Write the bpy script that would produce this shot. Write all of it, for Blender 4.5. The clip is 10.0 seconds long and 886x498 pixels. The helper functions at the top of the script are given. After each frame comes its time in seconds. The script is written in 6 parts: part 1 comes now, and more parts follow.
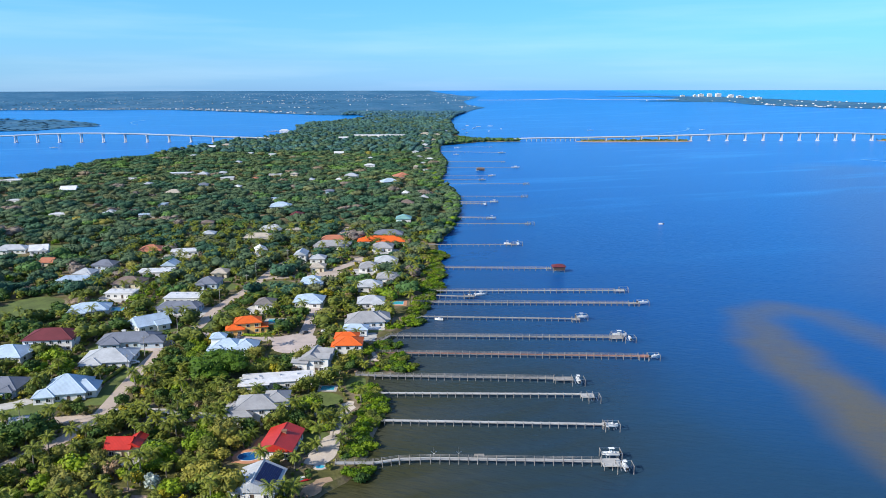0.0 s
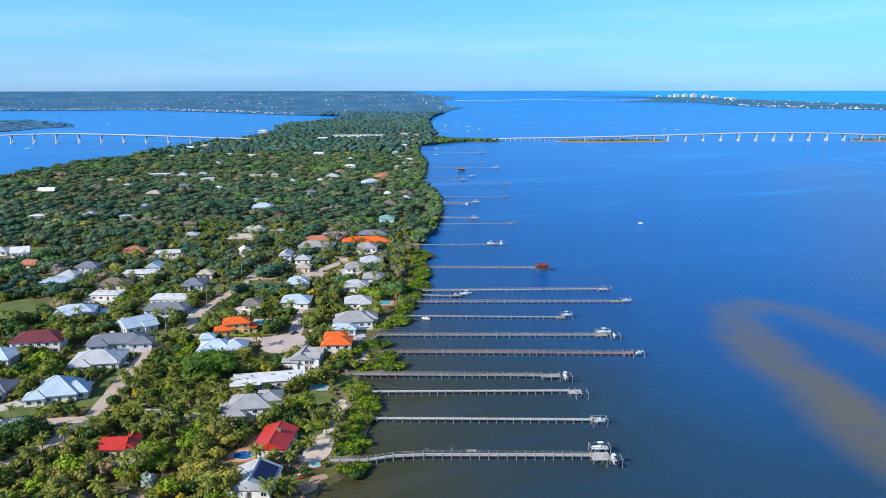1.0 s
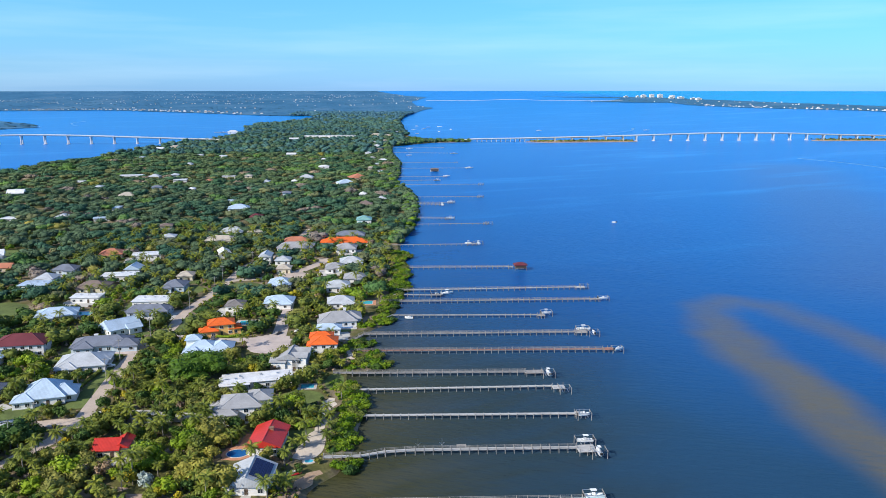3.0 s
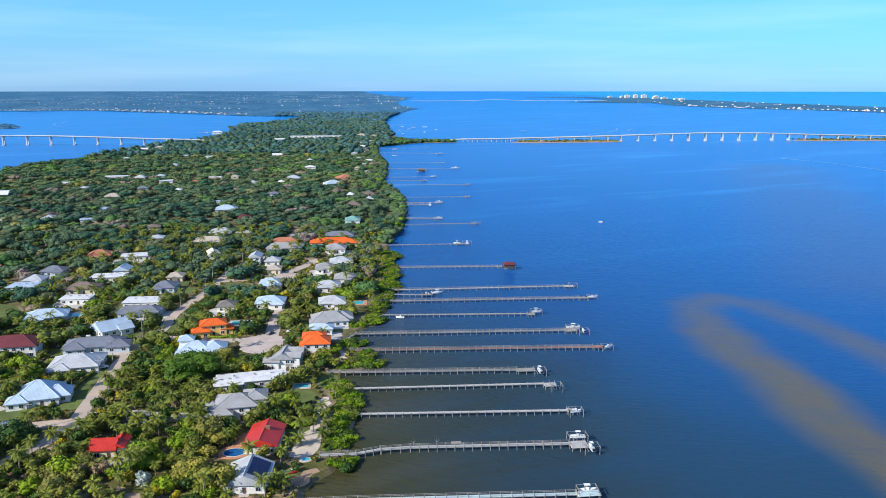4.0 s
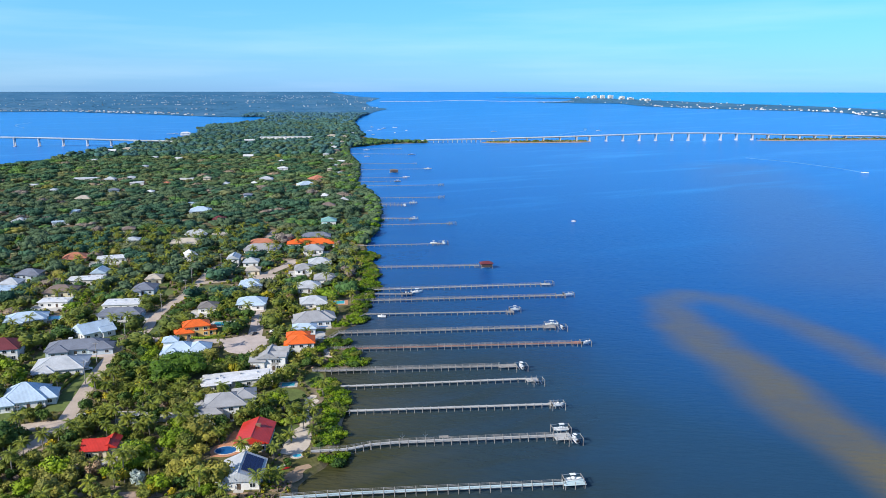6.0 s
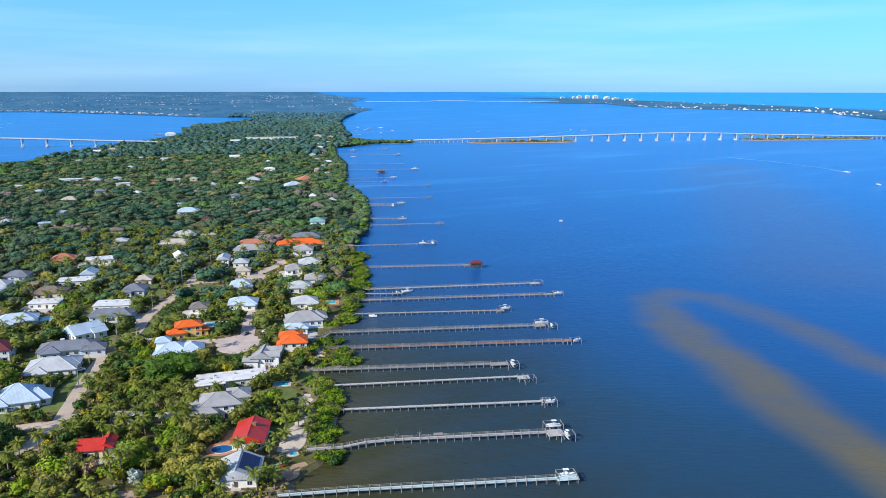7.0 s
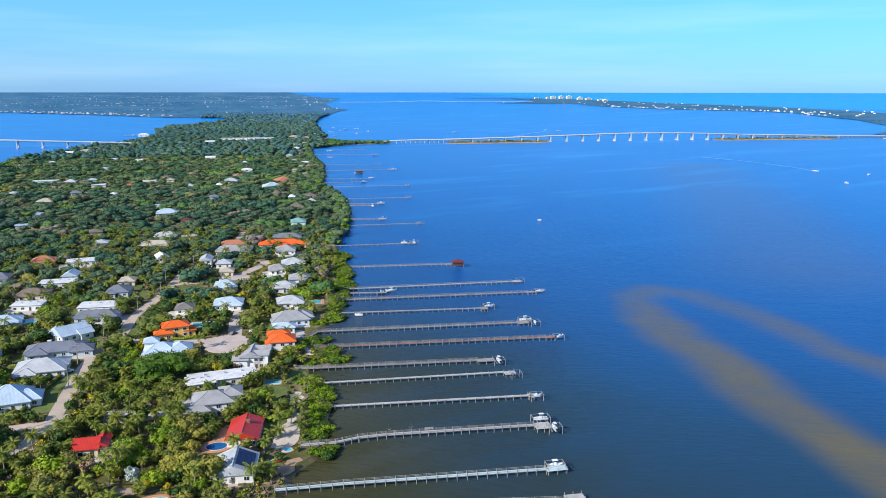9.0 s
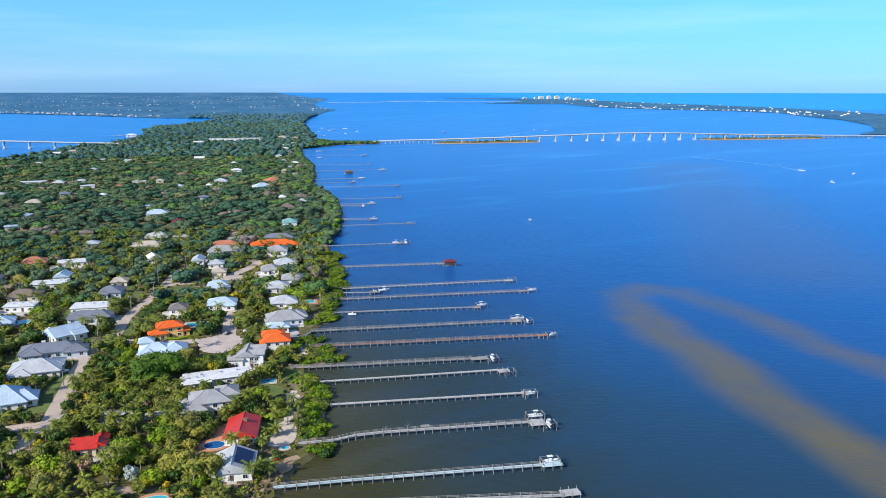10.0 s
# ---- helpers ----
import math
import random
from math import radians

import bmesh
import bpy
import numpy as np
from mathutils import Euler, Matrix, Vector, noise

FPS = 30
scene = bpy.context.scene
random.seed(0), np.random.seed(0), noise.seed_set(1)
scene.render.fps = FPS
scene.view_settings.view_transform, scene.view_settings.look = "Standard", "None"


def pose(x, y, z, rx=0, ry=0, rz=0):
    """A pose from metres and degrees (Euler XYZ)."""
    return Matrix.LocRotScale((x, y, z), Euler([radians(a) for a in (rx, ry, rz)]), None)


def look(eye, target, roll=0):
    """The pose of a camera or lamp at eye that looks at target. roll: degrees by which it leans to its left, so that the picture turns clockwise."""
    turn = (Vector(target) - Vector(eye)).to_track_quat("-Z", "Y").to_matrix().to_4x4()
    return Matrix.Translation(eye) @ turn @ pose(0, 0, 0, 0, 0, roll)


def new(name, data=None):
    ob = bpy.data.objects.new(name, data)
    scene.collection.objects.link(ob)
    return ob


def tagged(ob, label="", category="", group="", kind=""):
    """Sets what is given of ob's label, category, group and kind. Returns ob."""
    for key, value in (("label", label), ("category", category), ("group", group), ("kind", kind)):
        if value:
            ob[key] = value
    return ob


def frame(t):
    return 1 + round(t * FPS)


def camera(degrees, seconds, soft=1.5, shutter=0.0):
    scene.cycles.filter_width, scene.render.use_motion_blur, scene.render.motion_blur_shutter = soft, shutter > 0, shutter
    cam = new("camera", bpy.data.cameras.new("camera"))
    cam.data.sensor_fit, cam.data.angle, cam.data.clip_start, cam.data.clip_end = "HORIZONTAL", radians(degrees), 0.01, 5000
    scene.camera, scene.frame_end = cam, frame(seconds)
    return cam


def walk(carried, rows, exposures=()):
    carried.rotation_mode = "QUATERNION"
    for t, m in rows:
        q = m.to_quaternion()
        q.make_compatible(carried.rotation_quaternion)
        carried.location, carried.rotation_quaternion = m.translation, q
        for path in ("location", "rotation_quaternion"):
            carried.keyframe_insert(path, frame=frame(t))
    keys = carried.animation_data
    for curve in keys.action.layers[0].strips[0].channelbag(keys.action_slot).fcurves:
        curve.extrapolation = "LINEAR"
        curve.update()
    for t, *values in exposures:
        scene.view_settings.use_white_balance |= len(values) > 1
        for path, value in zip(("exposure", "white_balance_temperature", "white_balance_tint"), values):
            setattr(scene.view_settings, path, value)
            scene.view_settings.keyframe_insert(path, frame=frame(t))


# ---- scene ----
EXPOSURE = 0.25
SKY_POWER = 0.137
SKY_GRADE = [(0.0, (0.30, 0.69, 1.52, 1)), (0.5, (0.45, 0.78, 1.10, 1)), (0.03, (0.31, 0.67, 1.24, 1)), (0.11, (0.33, 0.79, 1.17, 1))]
WATER_ROUGH, WATER_SPEC = 0.22, 0.085
WATER_TONES = [(0.067, (0.024, 0.027, 0.003)), (0.2, (0.020, 0.038, 0.050)), (0.33, (0.010, 0.066, 0.230)), (0.53, (0.002, 0.118, 0.43)), (0.73, (0.001, 0.176, 0.58)), (0.97, (0.001, 0.230, 0.66))]
OCEAN = (0.002, 0.31, 0.60)
SHOAL = (0.140, 0.118, 0.062)
SANDBAR = [(154, 340, 152, 120, 4, 25, 1.0), (154, 340, 164, 384, 1, 22, 0.95), (164, 384, 184, 399, 0, 23, 0.85), (184, 399, 203, 386, 0, 22, 0.75), (203, 386, 226, 240, 0, 22, 0.7)]
BAR_D = (320, 440, 600, 1120, 10, 120)
# Camera: an aerial camera drifting back and to the left while it turns right.
cam = camera(60.37, 10.0, 0.85)
ROWS = [
    (0.0, -0.03, -0.05, 117.04, -11.898, 0.111, -0.048),
    (0.5, -2.56, -2.45, 117.44, -11.888, 0.080, -0.989),
    (1.0, -4.58, -4.32, 117.84, -11.890, 0.058, -1.728),
    (1.5, -6.33, -5.92, 118.22, -11.896, 0.042, -2.352),
    (2.0, -7.96, -7.38, 118.57, -11.900, 0.030, -2.920),
    (2.5, -9.57, -8.80, 118.89, -11.899, 0.018, -3.472),
    (4.0, -14.55, -13.21, 119.69, -11.877, -0.014, -5.187),
    (4.5, -16.25, -14.72, 119.94, -11.867, -0.023, -5.785),
    (5.0, -17.95, -16.23, 120.18, -11.859, -0.032, -6.385),
    (5.5, -19.62, -17.71, 120.43, -11.853, -0.040, -6.980),
    (7.0, -24.42, -21.96, 121.13, -11.844, -0.054, -8.661),
    (7.5, -25.98, -23.31, 121.33, -11.841, -0.055, -9.177),
    (8.0, -27.55, -24.65, 121.50, -11.835, -0.055, -9.671),
    (8.5, -29.12, -25.98, 121.64, -11.827, -0.054, -10.149),
    (9.0, -30.69, -27.28, 121.77, -11.817, -0.052, -10.612),
    (9.5, -32.23, -28.53, 121.89, -11.809, -0.049, -11.065),
    (10.0, -33.66, -29.64, 122.04, -11.809, -0.045, -11.505),
]
walk(cam, [(t, pose(x, y, z, 90 + pitch, roll, yaw)) for t, x, y, z, pitch, roll, yaw in ROWS], [(0.0, EXPOSURE), (10.0, EXPOSURE)])

# Daylight: clear sky with thin high cloud, afternoon sun from the left.
SUN_FROM = Vector((-0.80, -0.50, 0.58)).normalized()
sun = new("sun", bpy.data.lights.new("sun", "SUN"))
sun.data.energy, sun.data.angle, sun.data.color = 5.0, radians(0.5), (1.0, 0.94, 0.84)
sun.matrix_world = look(SUN_FROM * 400, (0, 0, 0))
world = bpy.data.worlds.new("sky")
scene.world = world
world.use_nodes = True
wn, wl = world.node_tree.nodes, world.node_tree.links
wn.clear()
sky = wn.new("ShaderNodeTexSky")
sky.sky_type, sky.sun_disc = "NISHITA", False
sky.sun_elevation = math.asin(SUN_FROM.z)
sky.sun_rotation = math.atan2(SUN_FROM.x, SUN_FROM.y)
sky.altitude, sky.air_density, sky.dust_density, sky.ozone_density = 0, 1.0, 0.3, 3.0
coord = wn.new("ShaderNodeTexCoord")
stretch = wn.new("ShaderNodeMapping")
stretch.inputs["Scale"].default_value = (1.2, 1.2, 16)
wisps = wn.new("ShaderNodeTexNoise")
wisps.inputs["Scale"].default_value, wisps.inputs["Detail"].default_value = 2.0, 6
ramp = wn.new("ShaderNodeValToRGB")
ramp.color_ramp.elements[0].position, ramp.color_ramp.elements[1].position = 0.45, 0.8
ramp.color_ramp.elements[1].color = (0.15, 0.15, 0.15, 1)
veil = wn.new("ShaderNodeMix")
veil.data_type = "RGBA"
veil.inputs["B"].default_value = (7.5, 8.4, 9.0, 1)
tone = wn.new("ShaderNodeMix")
tone.data_type, tone.blend_type = "RGBA", "MULTIPLY"
tone.inputs["Factor"].default_value = 1.0
split = wn.new("ShaderNodeSeparateXYZ")
height = wn.new("ShaderNodeValToRGB")
for k, (at, colour) in zip([height.color_ramp.elements[0], height.color_ramp.elements[1], height.color_ramp.elements.new(0.03), height.color_ramp.elements.new(0.11)], SKY_GRADE):
    k.position, k.color = at, colour
wl.new(coord.outputs["Generated"], split.inputs[0])
wl.new(split.outputs["Z"], height.inputs["Fac"])
wl.new(height.outputs["Color"], tone.inputs["B"])
back = wn.new("ShaderNodeBackground")
back.inputs["Strength"].default_value = SKY_POWER
out = wn.new("ShaderNodeOutputWorld")
wl.new(coord.outputs["Generated"], stretch.inputs["Vector"])
wl.new(stretch.outputs["Vector"], wisps.inputs["Vector"])
wl.new(wisps.outputs["Fac"], ramp.inputs["Fac"])
wl.new(ramp.outputs["Color"], veil.inputs["Factor"])
wl.new(sky.outputs["Color"], tone.inputs["A"])
side = wn.new("ShaderNodeMapRange")
side.interpolation_type = "SMOOTHSTEP"
side.inputs["From Min"].default_value, side.inputs["From Max"].default_value = -0.8, 0.8
wl.new(split.outputs["X"], side.inputs["Value"])
west = wn.new("ShaderNodeMix")
west.data_type = "RGBA"
west.inputs["A"].default_value, west.inputs["B"].default_value = (1.26, 1.10, 1.06, 1), (0.86, 0.86, 0.96, 1)
wl.new(side.outputs["Result"], west.inputs["Factor"])
wide = wn.new("ShaderNodeMix")
wide.data_type, wide.blend_type = "RGBA", "MULTIPLY"
wide.inputs["Factor"].default_value = 1.0
wl.new(tone.outputs["Result"], wide.inputs["A"])
wl.new(west.outputs["Result"], wide.inputs["B"])
wl.new(wide.outputs["Result"], veil.inputs["A"])
wl.new(veil.outputs["Result"], back.inputs["Color"])
wl.new(back.outputs["Background"], out.inputs["Surface"])

# ---- materials ----
rng = np.random.default_rng(7)


class Mat:
    """A node material with a few shorthands."""

    def __init__(self, name, rough=0.7, metal=0.0, spec=0.5):
        self.m = bpy.data.materials.new(name)
        self.m.use_nodes = True
        self.n, self.l = self.m.node_tree.nodes, self.m.node_tree.links
        self.b = self.n["Principled BSDF"]
        self.b.inputs["Roughness"].default_value = rough
        self.b.inputs["Metallic"].default_value = metal
        self.b.inputs["Specular IOR Level"].default_value = spec
        self.pos = self.n.new("ShaderNodeNewGeometry").outputs["Position"]
        self.obj = self.n.new("ShaderNodeTexCoord").outputs["Object"]

    def noise(self, scale, detail=3, vec=None, rough=0.55):
        t = self.n.new("ShaderNodeTexNoise")
        t.inputs["Scale"].default_value, t.inputs["Detail"].default_value = scale, detail
        t.inputs["Roughness"].default_value = rough
        self.l.new(vec or self.pos, t.inputs["Vector"])
        return t.outputs["Fac"]

    def ramp(self, fac, stops):
        r = self.n.new("ShaderNodeValToRGB")
        e = r.color_ramp.elements
        while len(e) < len(stops):
            e.new(0.5)
        for k, (p, c) in zip(e, stops):
            k.position, k.color = p, (*c, 1)
        self.l.new(fac, r.inputs["Fac"])
        return r.outputs["Color"]

    def mix(self, fac, a, b, blend="MIX"):
        x = self.n.new("ShaderNodeMix")
        x.data_type, x.blend_type = "RGBA", blend
        for key, v in (("Factor", fac), ("A", a), ("B", b)):
            if isinstance(v, bpy.types.NodeSocket):
                self.l.new(v, x.inputs[key])
            elif key == "Factor":
                x.inputs[key].default_value = v
            else:
                x.inputs[key].default_value = (*v, 1)
        return x.outputs["Result"]

    def math(self, op, a, b=0.0, clamp=False):
        x = self.n.new("ShaderNodeMath")
        x.operation, x.use_clamp = op, clamp
        for i, v in enumerate((a, b)):
            if isinstance(v, bpy.types.NodeSocket):
                self.l.new(v, x.inputs[i])
            else:
                x.inputs[i].default_value = v
        return x.outputs[0]

    def span(self, v, lo, hi, a=0.0, b=1.0):
        x = self.n.new("ShaderNodeMapRange")
        x.interpolation_type = "SMOOTHSTEP"
        for key, val in (("From Min", lo), ("From Max", hi), ("To Min", a), ("To Max", b)):
            x.inputs[key].default_value = val
        self.l.new(v, x.inputs["Value"])
        return x.outputs["Result"]

    def color(self, v):
        if isinstance(v, bpy.types.NodeSocket):
            self.l.new(v, self.b.inputs["Base Color"])
        else:
            self.b.inputs["Base Color"].default_value = (*v, 1)
        return self

    def bump(self, h, strength=0.5, dist=0.1):
        x = self.n.new("ShaderNodeBump")
        x.inputs["Strength"].default_value, x.inputs["Distance"].default_value = strength, dist
        self.l.new(h, x.inputs["Height"])
        self.l.new(x.outputs["Normal"], self.b.inputs["Normal"])
        return self

    def random(self):
        return self.n.new("ShaderNodeObjectInfo").outputs["Random"]

    def pos_y(self):
        s = self.n.new("ShaderNodeSeparateXYZ")
        self.l.new(self.pos, s.inputs[0])
        return s.outputs["Y"]

    def island(self):
        g = self.n.new("ShaderNodeNewGeometry")
        return g.outputs["Random Per Island"]


def tint(c, k):
    return tuple(min(1, v * k) for v in c)


def mottled(name, c, rough=0.7, big=0.08, small=1.5, spread=0.25, metal=0.0, bump=0.0, spec=0.5):
    """Plain paint, stone or soil with stains at two scales."""
    m = Mat(name, rough, metal, spec)
    a = m.ramp(m.noise(big, 4), [(0.3, tint(c, 1 - spread)), (0.7, tint(c, 1 + spread))])
    b = m.ramp(m.noise(small, 4), [(0.3, (1 - spread,) * 3), (0.7, (1, 1, 1))])
    m.color(m.mix(1.0, a, b, "MULTIPLY"))
    if bump:
        m.bump(m.noise(small * 2, 4), bump, 0.05)
    return m.m


def roofing(name, c, kind):
    """Standing-seam metal, shingles or barrel tile; the courses follow the roof's own axes."""
    m = Mat(name, {"metal": 0.42, "shingle": 0.85, "tile": 0.75}[kind], 0.0, 0.4)
    wave = m.n.new("ShaderNodeTexWave")
    wave.bands_direction = "X" if kind != "shingle" else "Z"
    wave.inputs["Scale"].default_value = {"metal": 0.7, "shingle": 1.6, "tile": 1.0}[kind]
    wave.inputs["Distortion"].default_value = 0.2 if kind == "metal" else 1.0
    m.l.new(m.obj, wave.inputs["Vector"])
    a = m.ramp(m.noise(0.25, 5), [(0.25, tint(c, 0.78)), (0.75, tint(c, 1.14))])
    b = m.ramp(m.noise(1.6, 5), [(0.2, (0.8, 0.8, 0.8)), (0.7, (1, 1, 1))])
    k = m.ramp(wave.outputs["Fac"], [(0.0, (0.88, 0.88, 0.88)), (0.3, (1, 1, 1))])
    m.color(m.mix(1.0, m.mix(1.0, a, b, "MULTIPLY"), k, "MULTIPLY"))
    m.bump(wave.outputs["Fac"], 0.35, 0.04)
    return m.m


def leafy(name, dark, light, rough=0.55, even=False):
    """Leaves: big patches, leaf by leaf and tree by tree."""
    m = Mat(name, rough, 0.0, 0.12)
    a = m.mix(m.noise(0.07, 3), dark, light)
    b = m.ramp(m.island(), [(0.0, (0.88, 0.90, 0.90)), (1.0, (1.12, 1.10, 1.08))] if even else [(0.0, (0.6, 0.65, 0.6)), (1.0, (1.35, 1.3, 1.2))])
    stand = m.ramp(m.noise(0.013, 3), [(0.3, (0.72, 0.78, 0.80)), (0.7, (1.22, 1.15, 1.05))])
    a = m.mix(1.0, a, stand, "MULTIPLY")
    c = m.ramp(m.random(), [(0.0, (0.75, 0.8, 0.7)), (0.5, (1, 1, 1)), (1.0, (1.3, 1.2, 0.9))])
    m.color(m.mix(1.0, m.mix(1.0, a, b, "MULTIPLY"), c, "MULTIPLY"))
    m.b.inputs["Subsurface Weight"].default_value = 0.0
    return m.m


ROOFS = {
    "grey": roofing("grey_shingle", (0.36, 0.36, 0.37), "shingle"),
    "steel": roofing("grey_metal", (0.36, 0.385, 0.42), "metal"),
    "pale": roofing("pale_metal", (0.52, 0.54, 0.56), "metal"),
    "white": roofing("white_metal", (0.80, 0.80, 0.80), "metal"),
    "blue": roofing("pale_blue_metal", (0.50, 0.62, 0.74), "metal"),
    "red": roofing("red_metal", (0.58, 0.040, 0.028), "metal"),
    "orange": roofing("orange_tile", (0.80, 0.14, 0.02), "tile"),
    "maroon": roofing("maroon_shingle", (0.17, 0.035, 0.045), "shingle"),
    "slate": roofing("slate_shingle", (0.19, 0.21, 0.26), "shingle"),
    "dark": roofing("dark_shingle", (0.22, 0.20, 0.19), "shingle"),
    "brown": roofing("brown_shingle", (0.22, 0.165, 0.14), "shingle"),
    "terra": roofing("terracotta_tile", (0.50, 0.19, 0.11), "tile"),
    "beige": roofing("beige_tile", (0.50, 0.44, 0.36), "tile"),
    "teal": roofing("teal_metal", (0.22, 0.42, 0.38), "metal"),
}
ROOF_WORDS = {"grey": "grey shingle", "steel": "grey metal", "pale": "pale grey metal", "white": "white metal", "blue": "pale blue metal", "red": "red metal",
              "orange": "bright orange tile", "maroon": "maroon shingle", "slate": "slate-blue shingle", "dark": "dark shingle",
              "brown": "brown shingle", "terra": "terracotta tile", "beige": "beige tile", "teal": "teal metal"}
white_wall = mottled("white_stucco", (0.74, 0.73, 0.70), 0.8, 0.2, 2.0, 0.08)
cream_wall = mottled("cream_stucco", (0.66, 0.58, 0.42), 0.8, 0.2, 2.0, 0.10)
yellow_wall = mottled("yellow_stucco", (0.86, 0.52, 0.17), 0.8, 0.2, 2.0, 0.10)
blue_wall = mottled("pale_blue_siding", (0.50, 0.58, 0.64), 0.8, 0.2, 2.0, 0.10)
trim_white = mottled("white_trim", (0.78, 0.78, 0.76), 0.6, 0.3, 3.0, 0.05)
dark_door = mottled("dark_door", (0.10, 0.07, 0.05), 0.5, 0.5, 4.0, 0.2)
brick_red = mottled("old_brick", (0.30, 0.16, 0.10), 0.9, 0.6, 6.0, 0.3, bump=0.4)
glass = Mat("window_glass", 0.06, 0.0, 0.8).color((0.02, 0.03, 0.04)).m
panel_blue = Mat("solar_cells", 0.2, 0.0, 0.4).color((0.008, 0.012, 0.06)).m
wood_grey = mottled("weathered_wood", (0.33, 0.31, 0.29), 0.85, 0.4, 5.0, 0.22, bump=0.3)
wood_pale = mottled("pale_deck_boards", (0.47, 0.46, 0.44), 0.85, 0.3, 4.0, 0.18, bump=0.3)
wood_red = mottled("reddish_deck_boards", (0.36, 0.17, 0.12), 0.85, 0.3, 4.0, 0.2, bump=0.3)
deck_aqua = mottled("pale_aqua_decking", (0.52, 0.66, 0.68), 0.7, 0.2, 4.0, 0.15)
pile_wood = mottled("piling_wood", (0.30, 0.28, 0.26), 0.9, 0.5, 3.0, 0.3, bump=0.4)
boat_white = mottled("white_gelcoat", (0.82, 0.82, 0.80), 0.25, 0.3, 3.0, 0.04)
boat_navy = mottled("navy_gelcoat", (0.03, 0.05, 0.12), 0.25, 0.3, 3.0, 0.1)
canvas_dark = mottled("navy_canvas", (0.05, 0.06, 0.10), 0.9, 0.5, 4.0, 0.2)
steel = Mat("brushed_aluminium", 0.35, 1.0).color((0.62, 0.63, 0.65)).m
black_rubber = Mat("black_plastic", 0.5).color((0.02, 0.02, 0.022)).m
concrete = mottled("bridge_concrete", (0.62, 0.61, 0.60), 0.85, 0.03, 0.6, 0.15)
asphalt = mottled("worn_asphalt", (0.52, 0.42, 0.34), 0.9, 0.08, 1.5, 0.18)
paving = mottled("pink_paver_drive", (0.54, 0.45, 0.40), 0.85, 0.15, 2.0, 0.15)
drive_pale = mottled("pale_concrete_drive", (0.52, 0.50, 0.46), 0.85, 0.15, 2.0, 0.15)
sand = mottled("pale_beach_sand", (0.62, 0.53, 0.43), 0.95, 0.2, 2.5, 0.18, bump=0.3)
mud = mottled("brown_shore_sand", (0.40, 0.27, 0.17), 0.95, 0.2, 2.0, 0.25, bump=0.3)
mulch = mottled("brown_mulch", (0.40, 0.29, 0.22), 0.95, 0.25, 2.0, 0.3, bump=0.4)
patio_orange = mottled("terracotta_patio", (0.58, 0.27, 0.15), 0.85, 0.3, 3.0, 0.15)
pool_tile = mottled("pool_coping", (0.62, 0.56, 0.50), 0.8, 0.5, 3.0, 0.1)
lawn_mat = mottled("mown_lawn", (0.12, 0.16, 0.035), 0.95, 0.12, 1.2, 0.30, bump=0.4)
bark = mottled("grey_bark", (0.20, 0.17, 0.14), 0.95, 0.8, 5.0, 0.3, bump=0.5)
palm_bark = mottled("palm_bark", (0.28, 0.25, 0.21), 0.95, 0.8, 5.0, 0.3, bump=0.5)
LEAVES = [
    leafy("oak_leaves", (0.078, 0.111, 0.025), (0.189, 0.209, 0.044)),
    leafy("fresh_leaves", (0.096, 0.175, 0.014), (0.214, 0.288, 0.023)),
    leafy("olive_leaves", (0.132, 0.142, 0.038), (0.255, 0.248, 0.066)),
    leafy("deep_leaves", (0.033, 0.077, 0.023), (0.081, 0.138, 0.034)),
    leafy("yellowed_leaves", (0.227, 0.215, 0.017), (0.441, 0.350, 0.034)),
    leafy("dry_twigs", (0.176, 0.133, 0.115), (0.296, 0.226, 0.196)),
]
palm_leaf = leafy("palm_fronds", (0.068, 0.108, 0.021), (0.220, 0.241, 0.041), 0.45)
shade_leaf = leafy("shade_tree_leaves", (0.046, 0.104, 0.012), (0.100, 0.172, 0.020), 0.55)
silver_leaf = leafy("silver_fronds", (0.26, 0.31, 0.33), (0.40, 0.46, 0.48), 0.5)
mangrove_leaf = leafy("mangrove_leaves", (0.068, 0.138, 0.008), (0.138, 0.220, 0.012))
# woods far off: blue aerial haze is put into these leaf colours
hazy_mid_wood = leafy("hazy_blue_woodland", (0.045, 0.112, 0.118), (0.074, 0.155, 0.151), 0.9, True)
hazy_far_wood = leafy("hazy_far_woodland", (0.044, 0.130, 0.205), (0.072, 0.165, 0.255), 0.95, True)
# bluer, evener leaves for the farther peninsula: distance haze mixed into the colour
HAZY_CANOPY = [
    leafy("hazy_canopy_oak", (0.051, 0.096, 0.064), (0.095, 0.143, 0.078), 0.7, True),
    leafy("hazy_canopy_fresh", (0.056, 0.137, 0.050), (0.114, 0.199, 0.059), 0.7, True),
    leafy("hazy_canopy_olive", (0.093, 0.116, 0.066), (0.162, 0.179, 0.094), 0.7, True),
    leafy("hazy_canopy_deep", (0.030, 0.085, 0.064), (0.060, 0.125, 0.078), 0.7, True),
    leafy("hazy_canopy_yellow", (0.162, 0.168, 0.047), (0.244, 0.230, 0.065), 0.7, True),
    leafy("hazy_canopy_twigs", (0.174, 0.148, 0.142), (0.249, 0.213, 0.201), 0.7, True),
]


